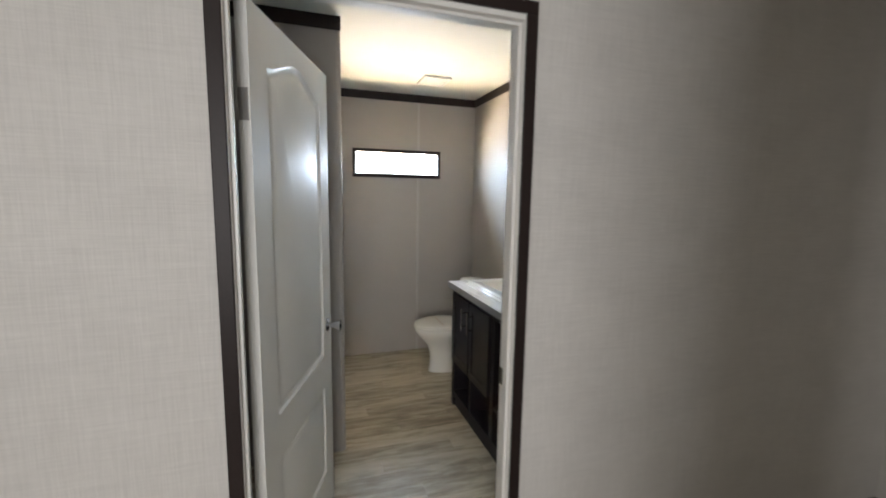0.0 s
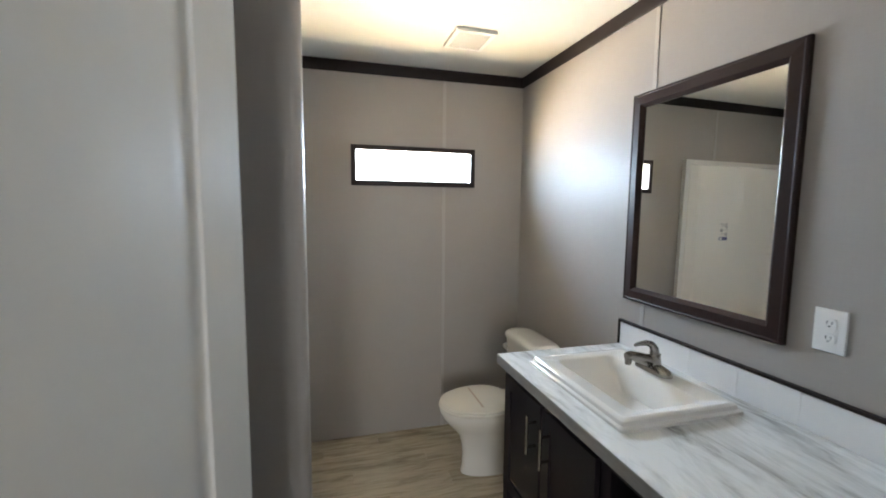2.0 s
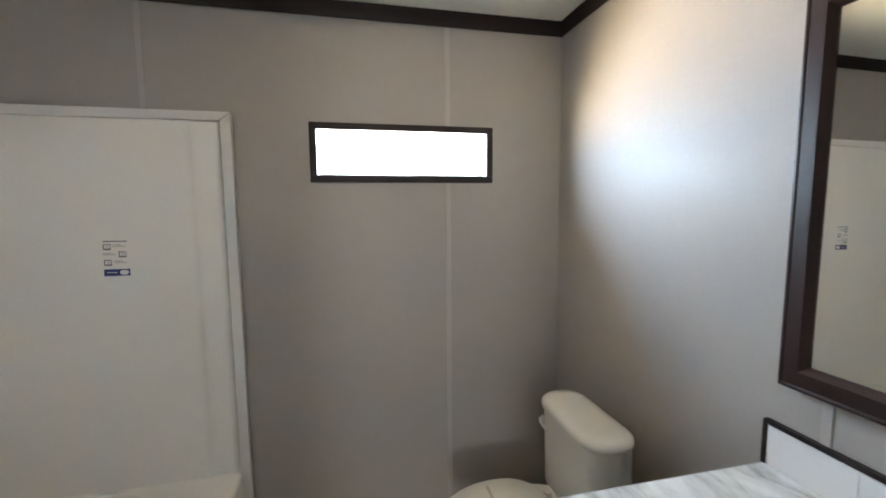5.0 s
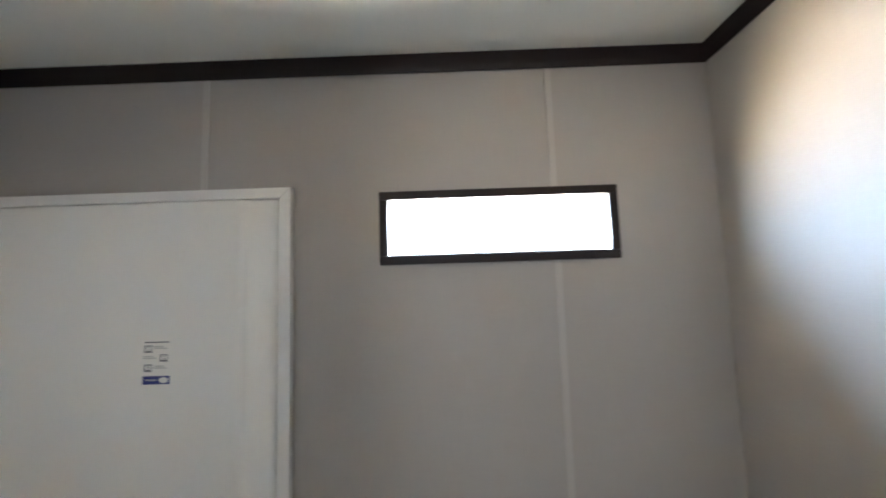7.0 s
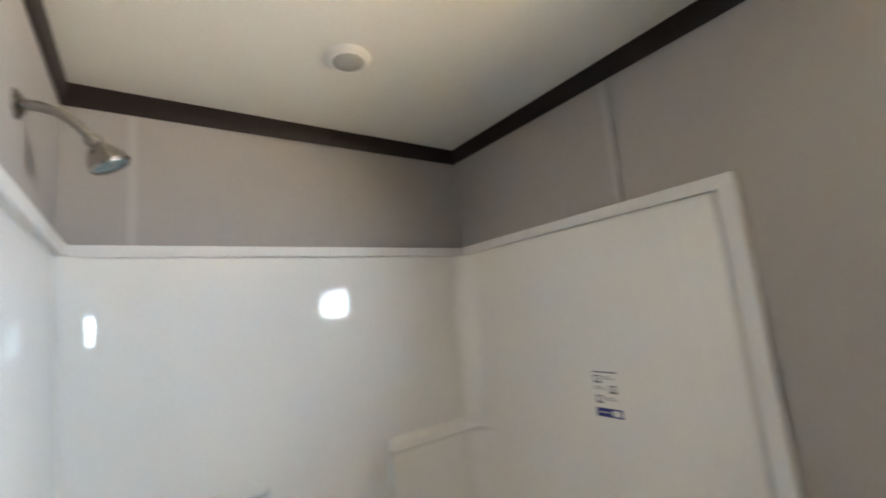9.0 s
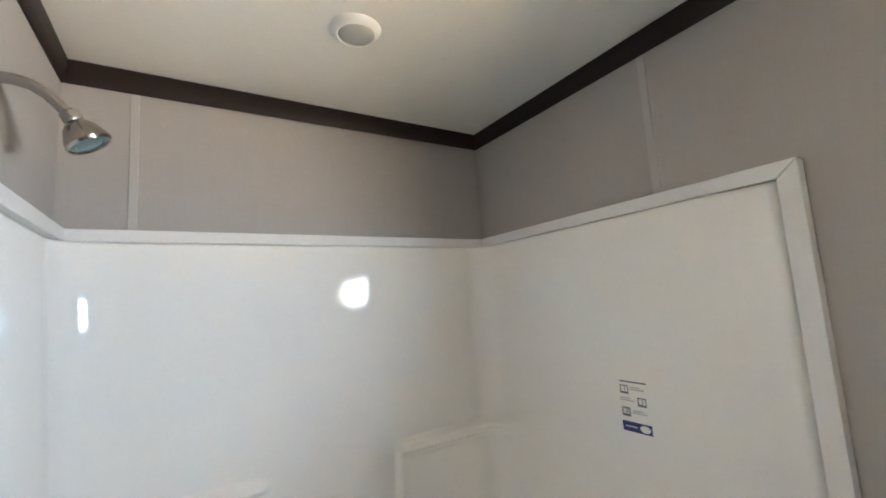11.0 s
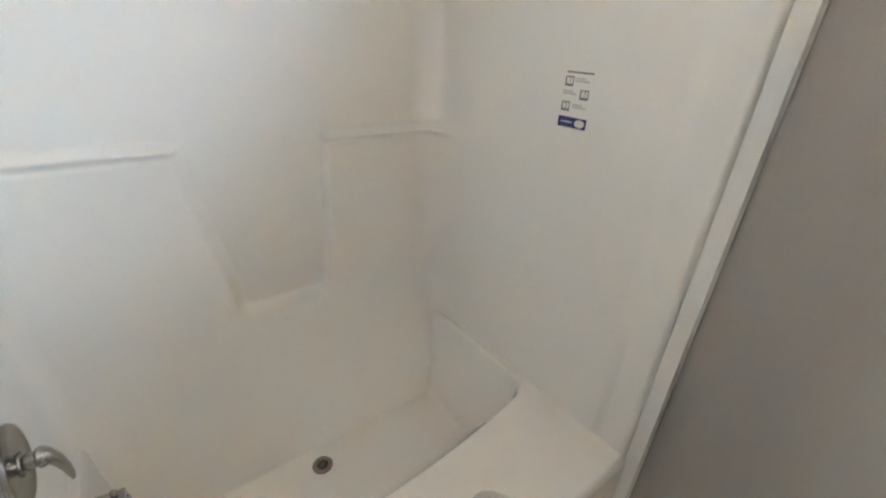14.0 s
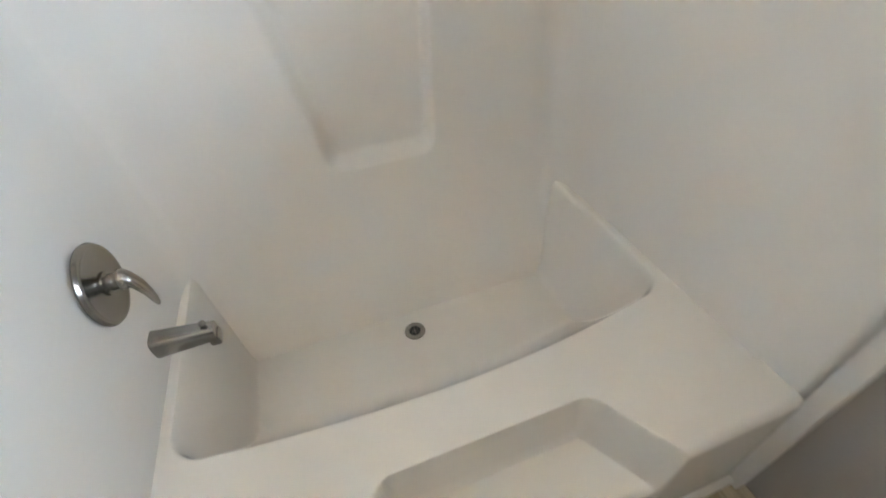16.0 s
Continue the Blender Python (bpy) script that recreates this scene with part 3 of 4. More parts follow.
spout = thing("tub_spout", (-1.150, TY0, 0.49), "brushed nickel bathtub spout with a diverter knob", "tub spout")
rings = []
for t in range(9):
    u = t / 8
    y = TY0 - 0.004 + 0.135 * u
    hw, hh = 0.030 - 0.008 * u, 0.031 - 0.009 * u
    zc = 0.485 - 0.010 * u
    rings.append([(-1.150 + hw * math.copysign(abs(math.cos(a)) ** 0.6, math.cos(a)), y, zc + hh * math.copysign(abs(math.sin(a)) ** 0.7, math.sin(a))) for a in [2 * math.pi * k / 24 for k in range(24)]])
part("spout_body", loft(rings), NICKEL, spout, "", 45)
part("spout_mouth", box((-1.170, TY0 + 0.108, 0.440), (-1.130, TY0 + 0.136, 0.470), 0.008), NICKEL, spout, "", 40)
part("diverter", lathe([(0.004, 0.0), (0.004, 0.012), (0.008, 0.014), (0.008, 0.020), (0.0, 0.022)], pose(-1.150, TY0 + 0.112, 0.493)), NICKEL, spout, "", 40)

shower = thing("wall_shower", (-1.14, YP1, 2.15), "brushed nickel shower head on a bent arm", "shower head")
part("flange", lathe([(0.0, 0.0), (0.030, 0.0), (0.029, 0.004), (0.016, 0.012), (0.010, 0.013)], pose(-1.14, YP1, 2.15, -90, 0, 0)), NICKEL, shower, "", 40)
part("arm", tube([(-1.14, YP1, 2.150), (-1.14, YP1 + 0.032, 2.152), (-1.14, YP1 + 0.058, 2.147), (-1.14, YP1 + 0.080, 2.133), (-1.14, YP1 + 0.098, 2.115), (-1.14, YP1 + 0.112, 2.098)], 0.0105, 16), NICKEL, shower, "", 60)
tilt = pose(-1.14, YP1 + 0.112, 2.100, 180 + 30, 0, 0)
head = part("head", lathe([(0.011, -0.006), (0.016, -0.002), (0.016, 0.012), (0.014, 0.016), (0.019, 0.020), (0.027, 0.030), (0.035, 0.048), (0.038, 0.060), (0.035, 0.065), (0.032, 0.062)], tilt), NICKEL, shower, "", 40)
part("spray_face", lathe([(0.033, 0.060), (0.024, 0.064), (0.022, 0.062), (0.013, 0.065), (0.0, 0.065)], tilt), TEAL, shower, "dark blue-green spray face", 40)

# ---- sticker on the surround ----
sx, sy, sz = -0.968, TY1, 1.450
sticker = thing("instruction_sticker", (sx, sy, sz), "small instruction sticker with numbered squares and a blue band", "sticker")


def flat(name, x0, x1, z0, z1, material, k=1, parent=None):
    return part(name, box((sx + x0, sy - 0.0006 * k, sz + z0), (sx + x1, sy - 0.0006 * (k - 1) + 0.0002, sz + z1)), material, parent or sticker)


def letters(text, x, z, size, material, parent, k=3):
    curve = bpy.data.curves.new("digit", "FONT")
    curve.body, curve.size, curve.align_x, curve.align_y = text, size, "CENTER", "CENTER"
    holder = new("digit", curve)
    bpy.context.view_layer.update()
    me = bpy.data.meshes.new_from_object(holder.evaluated_get(bpy.context.evaluated_depsgraph_get()))
    bpy.data.objects.remove(holder)
    b = bmesh.new()
    b.from_mesh(me)
    b.transform(pose(sx + x, sy - 0.0006 * k - 0.0004, sz + z, 90, 0, 0))
    part("digit", b, material, parent)


flat("title_bar", 0.004, 0.086, -0.004, 0.0, INK)
for text, x, z in (("1", 0.016, -0.024), ("2", 0.068, -0.054), ("3", 0.016, -0.086)):
    sq = flat("square", x - 0.013, x + 0.013, z - 0.012, z + 0.012, INK)
    flat("square_inside", x - 0.009, x + 0.011, z - 0.006, z + 0.009, PAPER, 2, sq)
    letters(text, x + 0.003, z + 0.0015, 0.016, INK, sq)
for x, z in ((0.056, -0.022), (0.022, -0.054), (0.058, -0.086)):
    for i in range(2):
        flat("caption_bar", x - 0.022, x + 0.022 - 0.012 * i, z - 0.002 + 0.006 * i, z + 0.0015 + 0.006 * i, FAINT)
band = flat("blue_band", 0.0, 0.090, -0.139, -0.112, BLUE)
part("emblem", lathe([(0.0, 0.0008), (0.013, 0.0008), (0.013, 0.0)], pose(sx + 0.070, sy - 0.0006, sz - 0.1255, 90, 0, 0) @ Matrix.Diagonal((1.2, 0.75, 1, 1)), 28), PAPER, band, "white oval emblem")
flat("band_line", 0.010, 0.046, -0.127, -0.123, FAINT, 2, band)

# ---- vanity ----
CX0, CY1, CZ = 0.372, 1.895, 0.916
CY0 = 0.424
VX, VY1 = 0.408, 1.878        # cabinet front and far side
vanity = thing("vanity_cabinet", (0.70, 1.15, 0), "espresso-stained vanity cabinet with doors and open cubbies", "cabinet")
part("side_panel", box((VX, VY1 - 0.018, 0.0), (XR - 0.002, VY1, CZ - 0.04), 0.001), ESPRESSO, vanity)
part("side_panel", box((VX, CY0, 0.0), (XR - 0.002, CY0 + 0.018, CZ - 0.04), 0.001), ESPRESSO, vanity)
part("back_panel", box((XR - 0.014, CY0 + 0.018, 0.09), (XR - 0.002, VY1 - 0.018, CZ - 0.04)), ESPRESSO, vanity)
part("toe_kick", box((VX + 0.012, CY0 + 0.018, 0.0), (VX + 0.030, VY1 - 0.018, 0.088)), ESPRESSO, vanity)
part("bottom_shelf", box((VX + 0.02, CY0 + 0.018, 0.088), (XR - 0.014, VY1 - 0.018, 0.104)), ESPRESSO, vanity)
BAYS = [(1.862, 1.190), (1.190, 0.780), (0.780, CY0 + 0.016)]
for y in (1.20, 0.79):
    part("partition", box((VX + 0.018, y - 0.009, 0.104), (XR - 0.014, y + 0.009, CZ - 0.04)), ESPRESSO, vanity)
    part("stile", box((VX, y - 0.022, 0.110), (VX + 0.018, y + 0.022, CZ - 0.085), 0.0015), ESPRESSO, vanity)
part("stile", box((VX - 0.0005, VY1 - 0.040, 0.0), (VX + 0.0175, VY1 + 0.0005, CZ - 0.04), 0.0015), ESPRESSO, vanity)
part("top_rail", box((VX, CY0 + 0.018, CZ - 0.085), (VX + 0.018, VY1 - 0.041, CZ - 0.04), 0.0015), ESPRESSO, vanity)
part("bottom_rail", box((VX, CY0 + 0.018, 0.070), (VX + 0.018, VY1 - 0.041, 0.110), 0.0015), ESPRESSO, vanity)
part("cubby_shelf", box((VX + 0.004, 1.21, 0.345), (XR - 0.014, VY1 - 0.020, 0.363)), ESPRESSO, vanity)
part("cubby_divider", box((VX, 1.520, 0.110), (XR - 0.2, 1.548, 0.345), 0.0015), ESPRESSO, vanity)
part("open_shelf", box((VX + 0.004, 0.80, 0.300), (XR - 0.014, 1.19, 0.318)), ESPRESSO, vanity)


def cabinet_door(y0, y1, z0, z1, handle_y):
    """A framed door with a flat sunk field and a bar handle."""
    x = VX - 0.018
    d = part("cabinet_door", holed("x", x, VX - 0.001, y0, y1, z0, z1, [(y0 + 0.05, y1 - 0.05, z0 + 0.05, z1 - 0.05)]), ESPRESSO, vanity)
    part("field", box((x + 0.007, y0 + 0.048, z0 + 0.048), (VX - 0.002, y1 - 0.048, z1 - 0.048)), ESPRESSO, d)
    zc = z1 - 0.115
    h = part("bar_handle", tube([(x - 0.036, handle_y, zc - 0.072), (x - 0.036, handle_y, zc + 0.072)], 0.0055, 14), NICKEL, d, "brushed nickel bar handle", 40)
    for dz in (-0.045, 0.045):
        part("post", tube([(x + 0.001, handle_y, zc + dz), (x - 0.036, handle_y, zc + dz)], 0.0050, 10), NICKEL, h)


cabinet_door(1.543, 1.843, 0.352, 0.842, 1.570)
cabinet_door(1.225, 1.527, 0.352, 0.842, 1.472)
cabinet_door(CY0 + 0.03, 0.765, 0.112, 0.842, 0.735)

counter = thing("countertop", (0.69, 1.15, CZ - 0.04), "white laminate countertop with grey marble streaks", "countertop")
SX0, SX1, SY0, SY1 = 0.455, 0.905, 1.205, 1.765     # sink rim
bm = bmesh.new()
for lo, hi in (((CX0 + 0.002, CY0), (SX0 + 0.04, CY1 - 0.002)), ((SX1 - 0.04, CY0), (XR - 0.001, CY1 - 0.002)), ((SX0 + 0.04, CY0), (SX1 - 0.04, SY0 + 0.04)), ((SX0 + 0.04, SY1 - 0.04), (SX1 - 0.04, CY1 - 0.002))):
    box((lo[0], lo[1], CZ - 0.04), (hi[0], hi[1], CZ), 0, bm)
bmesh.ops.remove_doubles(bm, verts=bm.verts[:], dist=1e-5)
part("slab", bm, COUNTER, counter)
part("front_edge", box((CX0 - 0.001, CY0, CZ - 0.0405), (CX0 + 0.0018, CY1 - 0.002, CZ - 0.0015)), EDGE, counter, "grey laminate front edge")
part("end_edge", box((CX0 - 0.001, CY1 - 0.0018, CZ - 0.0405), (XR - 0.001, CY1 + 0.001, CZ - 0.0015)), EDGE, counter, "grey laminate end edge")

# ---- sink ----
sink = thing("sink", (0.68, 1.485, CZ), "white rectangular drop-in sink with a stepped rim", "sink")
cx, cy, hx, hy = (SX0 + SX1) / 2, (SY0 + SY1) / 2, (SX1 - SX0) / 2, (SY1 - SY0) / 2
bx, bhx = 0.6765, 0.1365           # the bowl lies towards the front; the tap stands on the deck behind it
rings = [rounded(cx, cy, hx, hy, 0.012, CZ + 0.0005), rounded(cx, cy, hx, hy, 0.012, CZ + 0.010), rounded(cx, cy, hx - 0.004, hy - 0.004, 0.012, CZ + 0.013),
         rounded(cx, cy, hx - 0.010, hy - 0.010, 0.012, CZ + 0.014), rounded(cx, cy, hx - 0.013, hy - 0.013, 0.012, CZ + 0.026), rounded(cx, cy, hx - 0.020, hy - 0.020, 0.012, CZ + 0.031),
         rounded(cx, cy, hx - 0.034, hy - 0.034, 0.012, CZ + 0.031), rounded(cx, cy, hx - 0.040, hy - 0.040, 0.012, CZ + 0.027)]
rings += [rounded(bx, cy, bhx, hy - 0.055, 0.030, CZ + 0.026), rounded(bx, cy, bhx - 0.008, hy - 0.063, 0.032, CZ + 0.018), rounded(bx, cy, bhx - 0.016, hy - 0.075, 0.024, CZ - 0.01),
          rounded(bx + 0.008, cy - 0.006, bhx - 0.040, hy - 0.145, 0.020, CZ - 0.086), rounded(bx + 0.020, cy - 0.008, bhx - 0.075, hy - 0.200, 0.030, CZ - 0.101), rounded(bx + 0.025, cy - 0.010, 0.026, 0.026, 0.025, CZ - 0.105)]
part("bowl", loft(rings, False), SINKW, sink, "", 40)
dr = part("sink_drain", lathe([(0.0, 0.001), (0.014, 0.001), (0.016, 0.003), (0.024, 0.004), (0.027, 0.0)], pose(bx + 0.025, cy - 0.010, CZ - 0.1052)), NICKEL, sink, "brushed nickel drain", 40)
part("stopper", lathe([(0.0, 0.006), (0.010, 0.005), (0.012, 0.002)], pose(bx + 0.025, cy - 0.010, CZ - 0.1052)), DARK, dr)

# ---- tap ----
fx, fy, fz = 0.834, 1.508, CZ + 0.029
tap = thing("sink_faucet", (fx, fy, fz), "brushed nickel single-lever sink faucet", "faucet")
part("base_plate", loft([rounded(fx, fy, 0.028, 0.080, 0.027, fz), rounded(fx, fy, 0.028, 0.080, 0.027, fz + 0.008), rounded(fx, fy, 0.024, 0.074, 0.023, fz + 0.018), rounded(fx, fy, 0.019, 0.050, 0.018, fz + 0.026), rounded(fx, fy, 0.017, 0.030, 0.016, fz + 0.030)]), NICKEL, tap, "", 50)
part("body", lathe([(0.027, 0.018), (0.026, 0.036), (0.024, 0.052), (0.021, 0.062), (0.012, 0.070), (0.0, 0.072)], pose(fx, fy, fz)), NICKEL, tap, "", 45)
part("spout", tube([(fx + 0.006, fy, fz + 0.026), (fx - 0.030, fy, fz + 0.044), (fx - 0.075, fy, fz + 0.060), (fx - 0.108, fy, fz + 0.068), (fx - 0.124, fy, fz + 0.067)], [0.025, 0.022, 0.0185, 0.0165, 0.0135], 18, None, 0.85), NICKEL, tap, "", 50)
part("nozzle", lathe([(0.0, -0.016), (0.0105, -0.016), (0.0115, -0.012), (0.0115, 0.010), (0.0, 0.010)], pose(fx - 0.113, fy, fz + 0.052), 20), NICKEL, tap, "", 40)
part("lever", tube([(fx + 0.002, fy, fz + 0.060), (fx - 0.001, fy, fz + 0.084), (fx - 0.014, fy, fz + 0.102), (fx - 0.038, fy, fz + 0.110), (fx - 0.066, fy, fz + 0.109), (fx - 0.088, fy, fz + 0.105)], [0.019, 0.0165, 0.013, 0.010, 0.008, 0.006], 16, None, 0.9), NICKEL, tap, "", 50)
part("lift_rod", tube([(fx + 0.028, fy, fz + 0.004), (fx + 0.028, fy, fz + 0.052), (fx + 0.028, fy, fz + 0.062)], [0.002, 0.002, 0.0045], 10), NICKEL, tap)

# ---- backsplash ----
splash = thing("backsplash", (0.98, 1.15, CZ), "white glazed tile backsplash with a dark brown edge strip", "backsplash")
part("backing", box((XR - 0.0125, CY0, CZ + 0.0005), (XR - 0.0005, CY1 - 0.008, CZ + 0.106)), GROUT, splash)
part("edge_strip", box((XR - 0.018, CY0, CZ + 0.106), (XR - 0.0005, CY1 + 0.002, CZ + 0.117), 0.002), BROWN, splash, "dark brown wooden edge strip")
part("edge_strip", box((XR - 0.018, CY1 - 0.008, CZ + 0.0005), (XR - 0.0005, CY1 + 0.002, CZ + 0.106), 0.002), BROWN, splash, "dark brown wooden edge strip")
y = CY1 - 0.0095
while y > CY0 + 0.03:
    low = max(CY0 + 0.001, y - 0.193)
    part("tile", box((XR - 0.0145, low, CZ + 0.002), (XR - 0.0123, y, CZ + 0.105), 0.0012, None, 1), TILE, splash)
    y = low - 0.0012

# ---- mirror ----
MY0, MY1, MZ0, MZ1, MF = 1.170, 1.860, 1.140, 2.036, 0.060
mirror = thing("wall_mirror", (XR, (MY0 + MY1) / 2, MZ0), "rectangular wall mirror in a dark mahogany moulded frame", "mirror")
PROFILE = [(0.0, 0.0), (0.0, 0.017), (0.003, 0.021), (0.008, 0.022), (0.012, 0.020), (0.040, 0.023), (0.046, 0.023), (0.050, 0.019), (0.054, 0.013), (0.060, 0.008), (0.060, 0.0)]


def frame_side(a, b, inward):
    """A mitred length of frame from corner a to corner b, (y, z) pairs; inward is the way to the glass."""
    along = Vector((b[0] - a[0], b[1] - a[1])).normalized()
    rings = []
    for end, s in ((Vector(a), 1), (Vector(b), -1)):
        ring = []
        for w, h in PROFILE:
            p = end + Vector(inward) * w + along * (w * s)
            ring.append((XR - 0.001 - h, p.x, p.y))
        rings.append(ring)
    return loft(rings)


c = [(MY0, MZ0), (MY1, MZ0), (MY1, MZ1), (MY0, MZ1)]
for i, inward in enumerate(((0, 1), (-1, 0), (0, -1), (1, 0))):
    part("frame_side", frame_side(c[i], c[(i + 1) % 4], inward), FRAMEWOOD, mirror, "", 30)
part("mirror_glass", box((XR - 0.006, MY0 + 0.055, MZ0 + 0.055), (XR - 0.002, MY1 - 0.055, MZ1 - 0.055)), MIRROR, mirror, "silvered mirror glass")
mirror.location.x -= 0.006
mirror.rotation_euler = (0, radians(0.27), radians(0.6))

# ---- outlet ----
oy, oz = 1.062, 1.216
outlet = thing("wall_outlet", (XR, oy, oz), "white double socket outlet with a cover plate", "outlet")
part("cover_plate", box((XR - 0.006, oy - 0.040, oz - 0.060), (XR - 0.0002, oy + 0.040, oz + 0.060), 0.003), PLASTIC, outlet)
for dz in (-0.021, 0.021):
    sock = part("socket", prism([(oy + 0.017 * math.copysign(abs(math.cos(a)) ** 0.7, math.cos(a)), oz + dz + 0.0145 * math.copysign(abs(math.sin(a)) ** 0.5, math.sin(a))) for a in [2 * math.pi * k / 24 for k in range(24)]], "x", XR - 0.0085, XR - 0.005), PLASTIC, outlet)
    for dy in (-0.006, 0.006):
        part("slot", box((XR - 0.0092, oy + dy - 0.0012, oz + dz - 0.002), (XR - 0.008, oy + dy + 0.0012, oz + dz + 0.007)), INK, sock)
    part("slot", box((XR - 0.0092, oy - 0.0022, oz + dz - 0.010), (XR - 0.008, oy + 0.0022, oz + dz - 0.0055), 0.0005), INK, sock)

# ---- toilet ----
ty = 2.463
toilet = thing("toilet", (0.62, ty, 0), "off-white ceramic toilet with its lid closed", "toilet")


def egg(cx, a0, a1, b, z, k=44):
    """An egg outline: a0 towards the bowl's front, a1 towards the tank, b half as wide."""
    out = []
    for i in range(k):
        t = 2 * math.pi * i / k
        c, s = math.cos(t), math.sin(t)
        a = a1 if c > 0 else a0
        e = 0.8 if c > 0 else 1.0
        out.append((cx + a * math.copysign(abs(c) ** e, c), ty + b * math.copysign(abs(s) ** (0.9 if c > 0 else 1.0), s), z))
    return out


part("bowl", loft([egg(0.60, 0.200, 0.17, 0.082, 0.0), egg(0.60, 0.203, 0.17, 0.085, 0.012), egg(0.60, 0.194, 0.165, 0.080, 0.04), egg(0.60, 0.190, 0.165, 0.081, 0.12), egg(0.595, 0.192, 0.175, 0.093, 0.185),
                   egg(0.585, 0.200, 0.20, 0.106, 0.240), egg(0.56, 0.226, 0.25, 0.140, 0.295), egg(0.54, 0.248, 0.30, 0.170, 0.345), egg(0.53, 0.258, 0.32, 0.183, 0.388), egg(0.53, 0.252, 0.32, 0.179, 0.402)]), CHINA, toilet, "", 60)
part("seat", loft([egg(0.53, 0.256, 0.17, 0.182, 0.404), egg(0.53, 0.262, 0.172, 0.186, 0.409), egg(0.53, 0.262, 0.172, 0.186, 0.418), egg(0.53, 0.256, 0.170, 0.182, 0.422)]), SEATW, toilet, "", 40)
lid = part("lid", loft([egg(0.53, 0.252, 0.170, 0.178, 0.4245), egg(0.53, 0.258, 0.172, 0.183, 0.428), egg(0.53, 0.256, 0.172, 0.181, 0.436), egg(0.53, 0.225, 0.160, 0.165, 0.441), egg(0.53, 0.10, 0.08, 0.08, 0.443)]), SEATW, toilet, "", 40)
bm = box((-0.13, -0.006, 0.0), (0.13, 0.006, 0.0010))
bm.transform(pose(0.488, ty + 0.01, 0.4425, 0, 0, 90))
part("paper_band", bm, TAN, lid, "greyish paper band across the lid")
for dy in (-0.07, 0.07):
    part("hinge_cap", lathe([(0.016, 0.0), (0.016, 0.018), (0.012, 0.023), (0.0, 0.024)], pose(0.722, ty + dy, 0.404)), SEATW, toilet, "", 40)
tank = part("tank", loft([rounded(0.850, ty, 0.080, 0.190, 0.03, 0.385), rounded(0.848, ty, 0.088, 0.198, 0.035, 0.41), rounded(0.838, ty, 0.088, 0.208, 0.060, 0.60), rounded(0.834, ty, 0.092, 0.212, 0.075, 0.742)]), CHINA, toilet, "", 40)
part("tank_lid", loft([rounded(0.832, ty, 0.094, 0.215, 0.080, 0.742), rounded(0.831, ty, 0.101, 0.222, 0.090, 0.748), rounded(0.831, ty, 0.101, 0.222, 0.090, 0.760), rounded(0.831, ty, 0.097, 0.218, 0.086, 0.771), rounded(0.831, ty, 0.084, 0.205, 0.075, 0.780), rounded(0.831, ty, 0.05, 0.16, 0.03, 0.784)]), CHINA, toilet, "", 50)
lever = part("flush_lever", lathe([(0.0, 0.0), (0.014, 0.0), (0.013, 0.008), (0.008, 0.010), (0.008, 0.018), (0.0, 0.018)], pose(0.742, ty + 0.155, 0.690, 0, -90, 0)), PLASTIC, tank, "white flush lever", 40)
part("lever_arm", tube([(0.728, ty + 0.155, 0.690), (0.722, ty + 0.140, 0.688), (0.720, ty + 0.105, 0.682), (0.721, ty + 0.085, 0.679)], [0.007, 0.008, 0.007, 0.005], 12), PLASTIC, lever, "", 50)

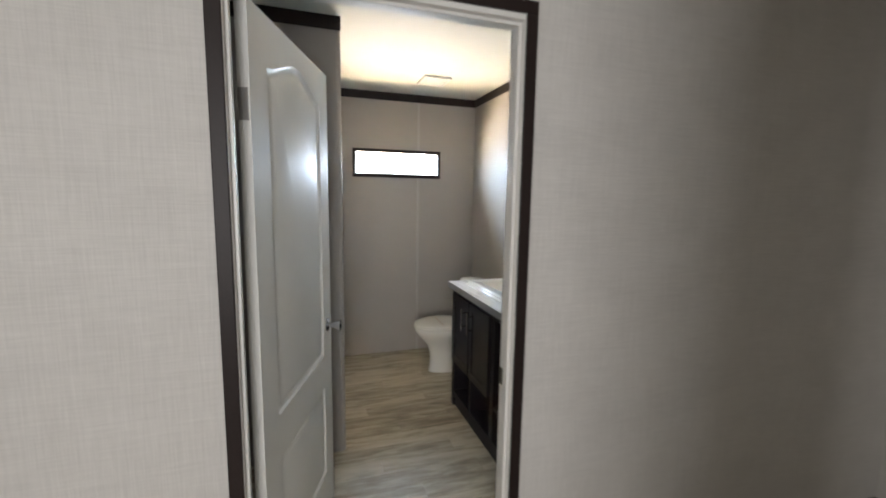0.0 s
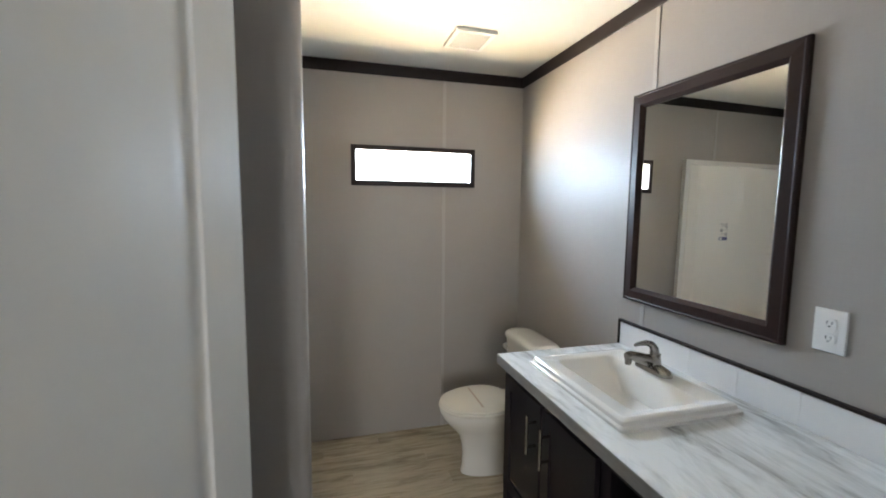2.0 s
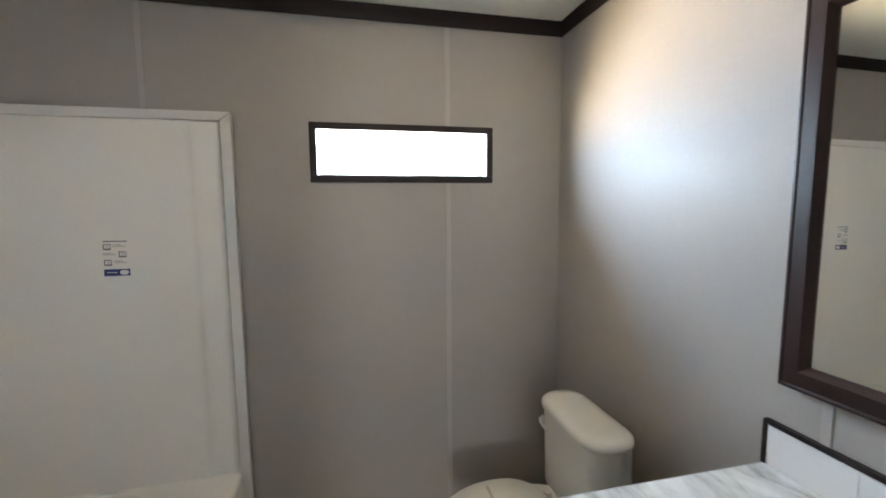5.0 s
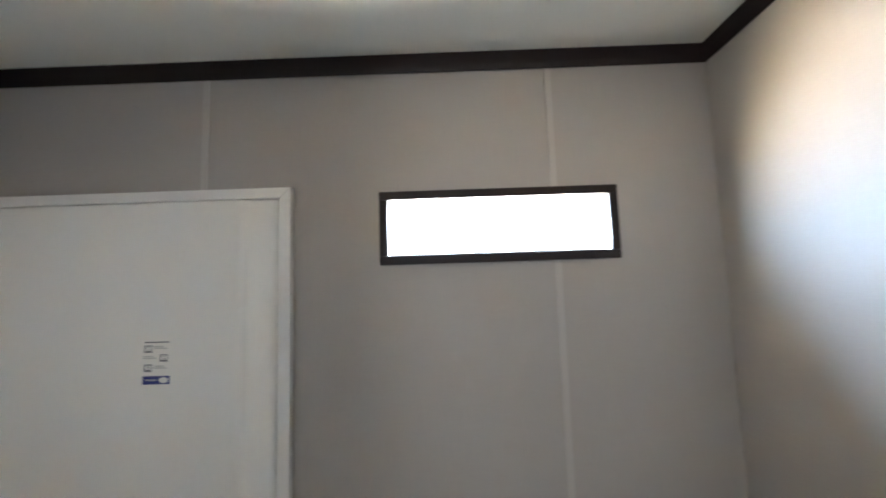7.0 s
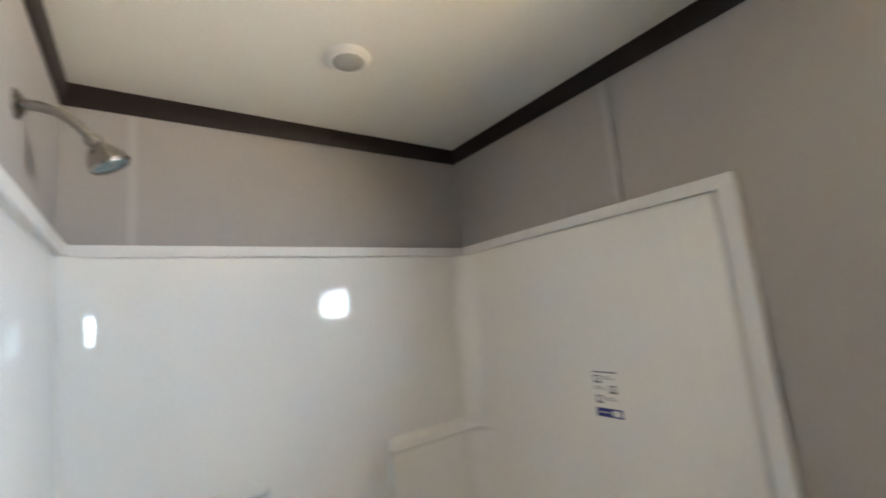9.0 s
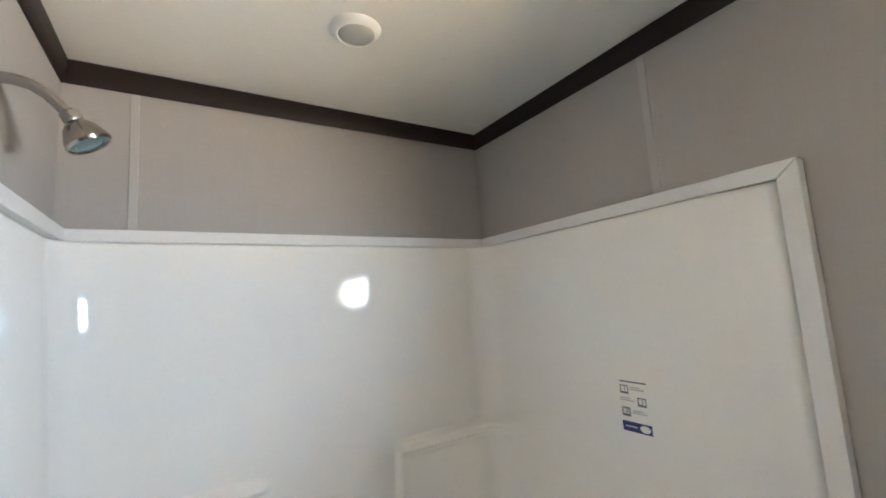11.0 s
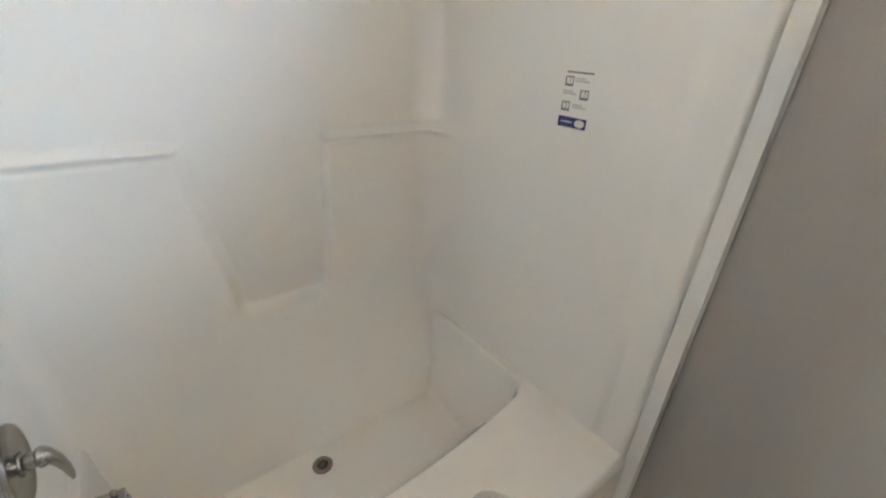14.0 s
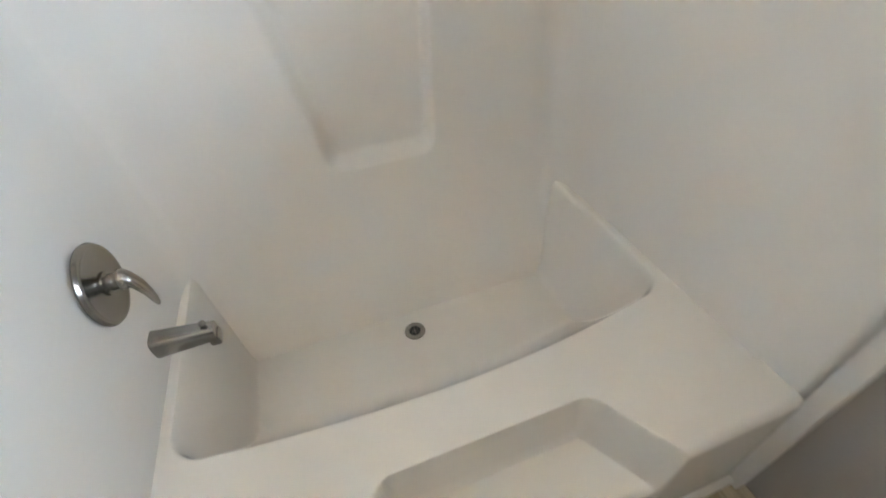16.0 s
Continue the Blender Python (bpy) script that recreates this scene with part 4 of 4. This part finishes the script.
# ---- ceiling fixtures ----
vent = thing("ceiling_vent", (0.415, 2.457, H), "square white plastic exhaust fan grille", "vent")
vx0, vx1, vy0, vy1 = 0.305, 0.525, 2.335, 2.580
bm = holed("y", H - 0.016, H - 0.0005, vx0, vx1, vy0, vy1, [(vx0 + 0.022, vx1 - 0.022, vy0 + 0.022, vy1 - 0.022)])
bm.transform(Matrix(((1, 0, 0, 0), (0, 0, 1, 0), (0, 1, 0, 0), (0, 0, 0, 1))))
bmesh.ops.recalc_face_normals(bm, faces=bm.faces[:])
part("grille_frame", bm, PLASTIC, vent)
part("grille_back", box((vx0 + 0.02, vy0 + 0.02, H - 0.004), (vx1 - 0.02, vy1 - 0.02, H - 0.001)), FAINT, vent)
for i in range(15):
    yy = vy0 + 0.030 + i * (vy1 - vy0 - 0.060) / 14
    part("slat", box((vx0 + 0.022, yy - 0.004, H - 0.014), (vx1 - 0.022, yy + 0.004, H - 0.006), 0.001, None, 1), PLASTIC, vent)

light = thing("recessed_ceiling_light", (-1.135, 2.268, H), "unlit round recessed shower light with a domed lens", "ceiling light")
part("trim_ring", lathe([(0.046, -0.014), (0.050, -0.016), (0.056, -0.013), (0.066, -0.004), (0.068, 0.0)], pose(-1.135, 2.268, H)), PLASTIC, light, "", 40)
part("lens", lathe([(0.047, -0.010), (0.043, -0.015), (0.034, -0.019), (0.020, -0.021), (0.0, -0.022)], pose(-1.135, 2.268, H)), LENS, light, "frosted domed lens", 60)

# ---- floor planks ----
PW = 0.127
plank_meshes = {}
rng = random.Random(7)


def plank(x0, x1, y0, y1):
    key = (round(x1 - x0, 3), round(y1 - y0, 3))
    if key not in plank_meshes:
        b = box((0, 0, -0.004), (key[0] - 0.0008, key[1] - 0.0008, 0.0), 0.0008, None, 1)
        me = bpy.data.meshes.new("plank")
        b.to_mesh(me)
        b.free()
        me.materials.append(WOOD)
        plank_meshes[key] = me
    ob = new("plank", plank_meshes[key])
    ob.location = (x0, y0, 0)
    ob.parent = floor


row, y = 0, -1.19
while y < YW:
    x = -1.60 - (0.0, 0.62, 0.27, 0.83, 0.45)[row % 5]
    right = XR if y > YD - PW else 2.1
    while x < right:
        a, b = max(x, -1.60), min(x + 0.92, right)
        if b - a > 0.02 and not (y > YP1 and b < -0.6):
            plank(a, b, y, min(y + PW, YW))
        x += 0.92
    y += PW
    row += 1
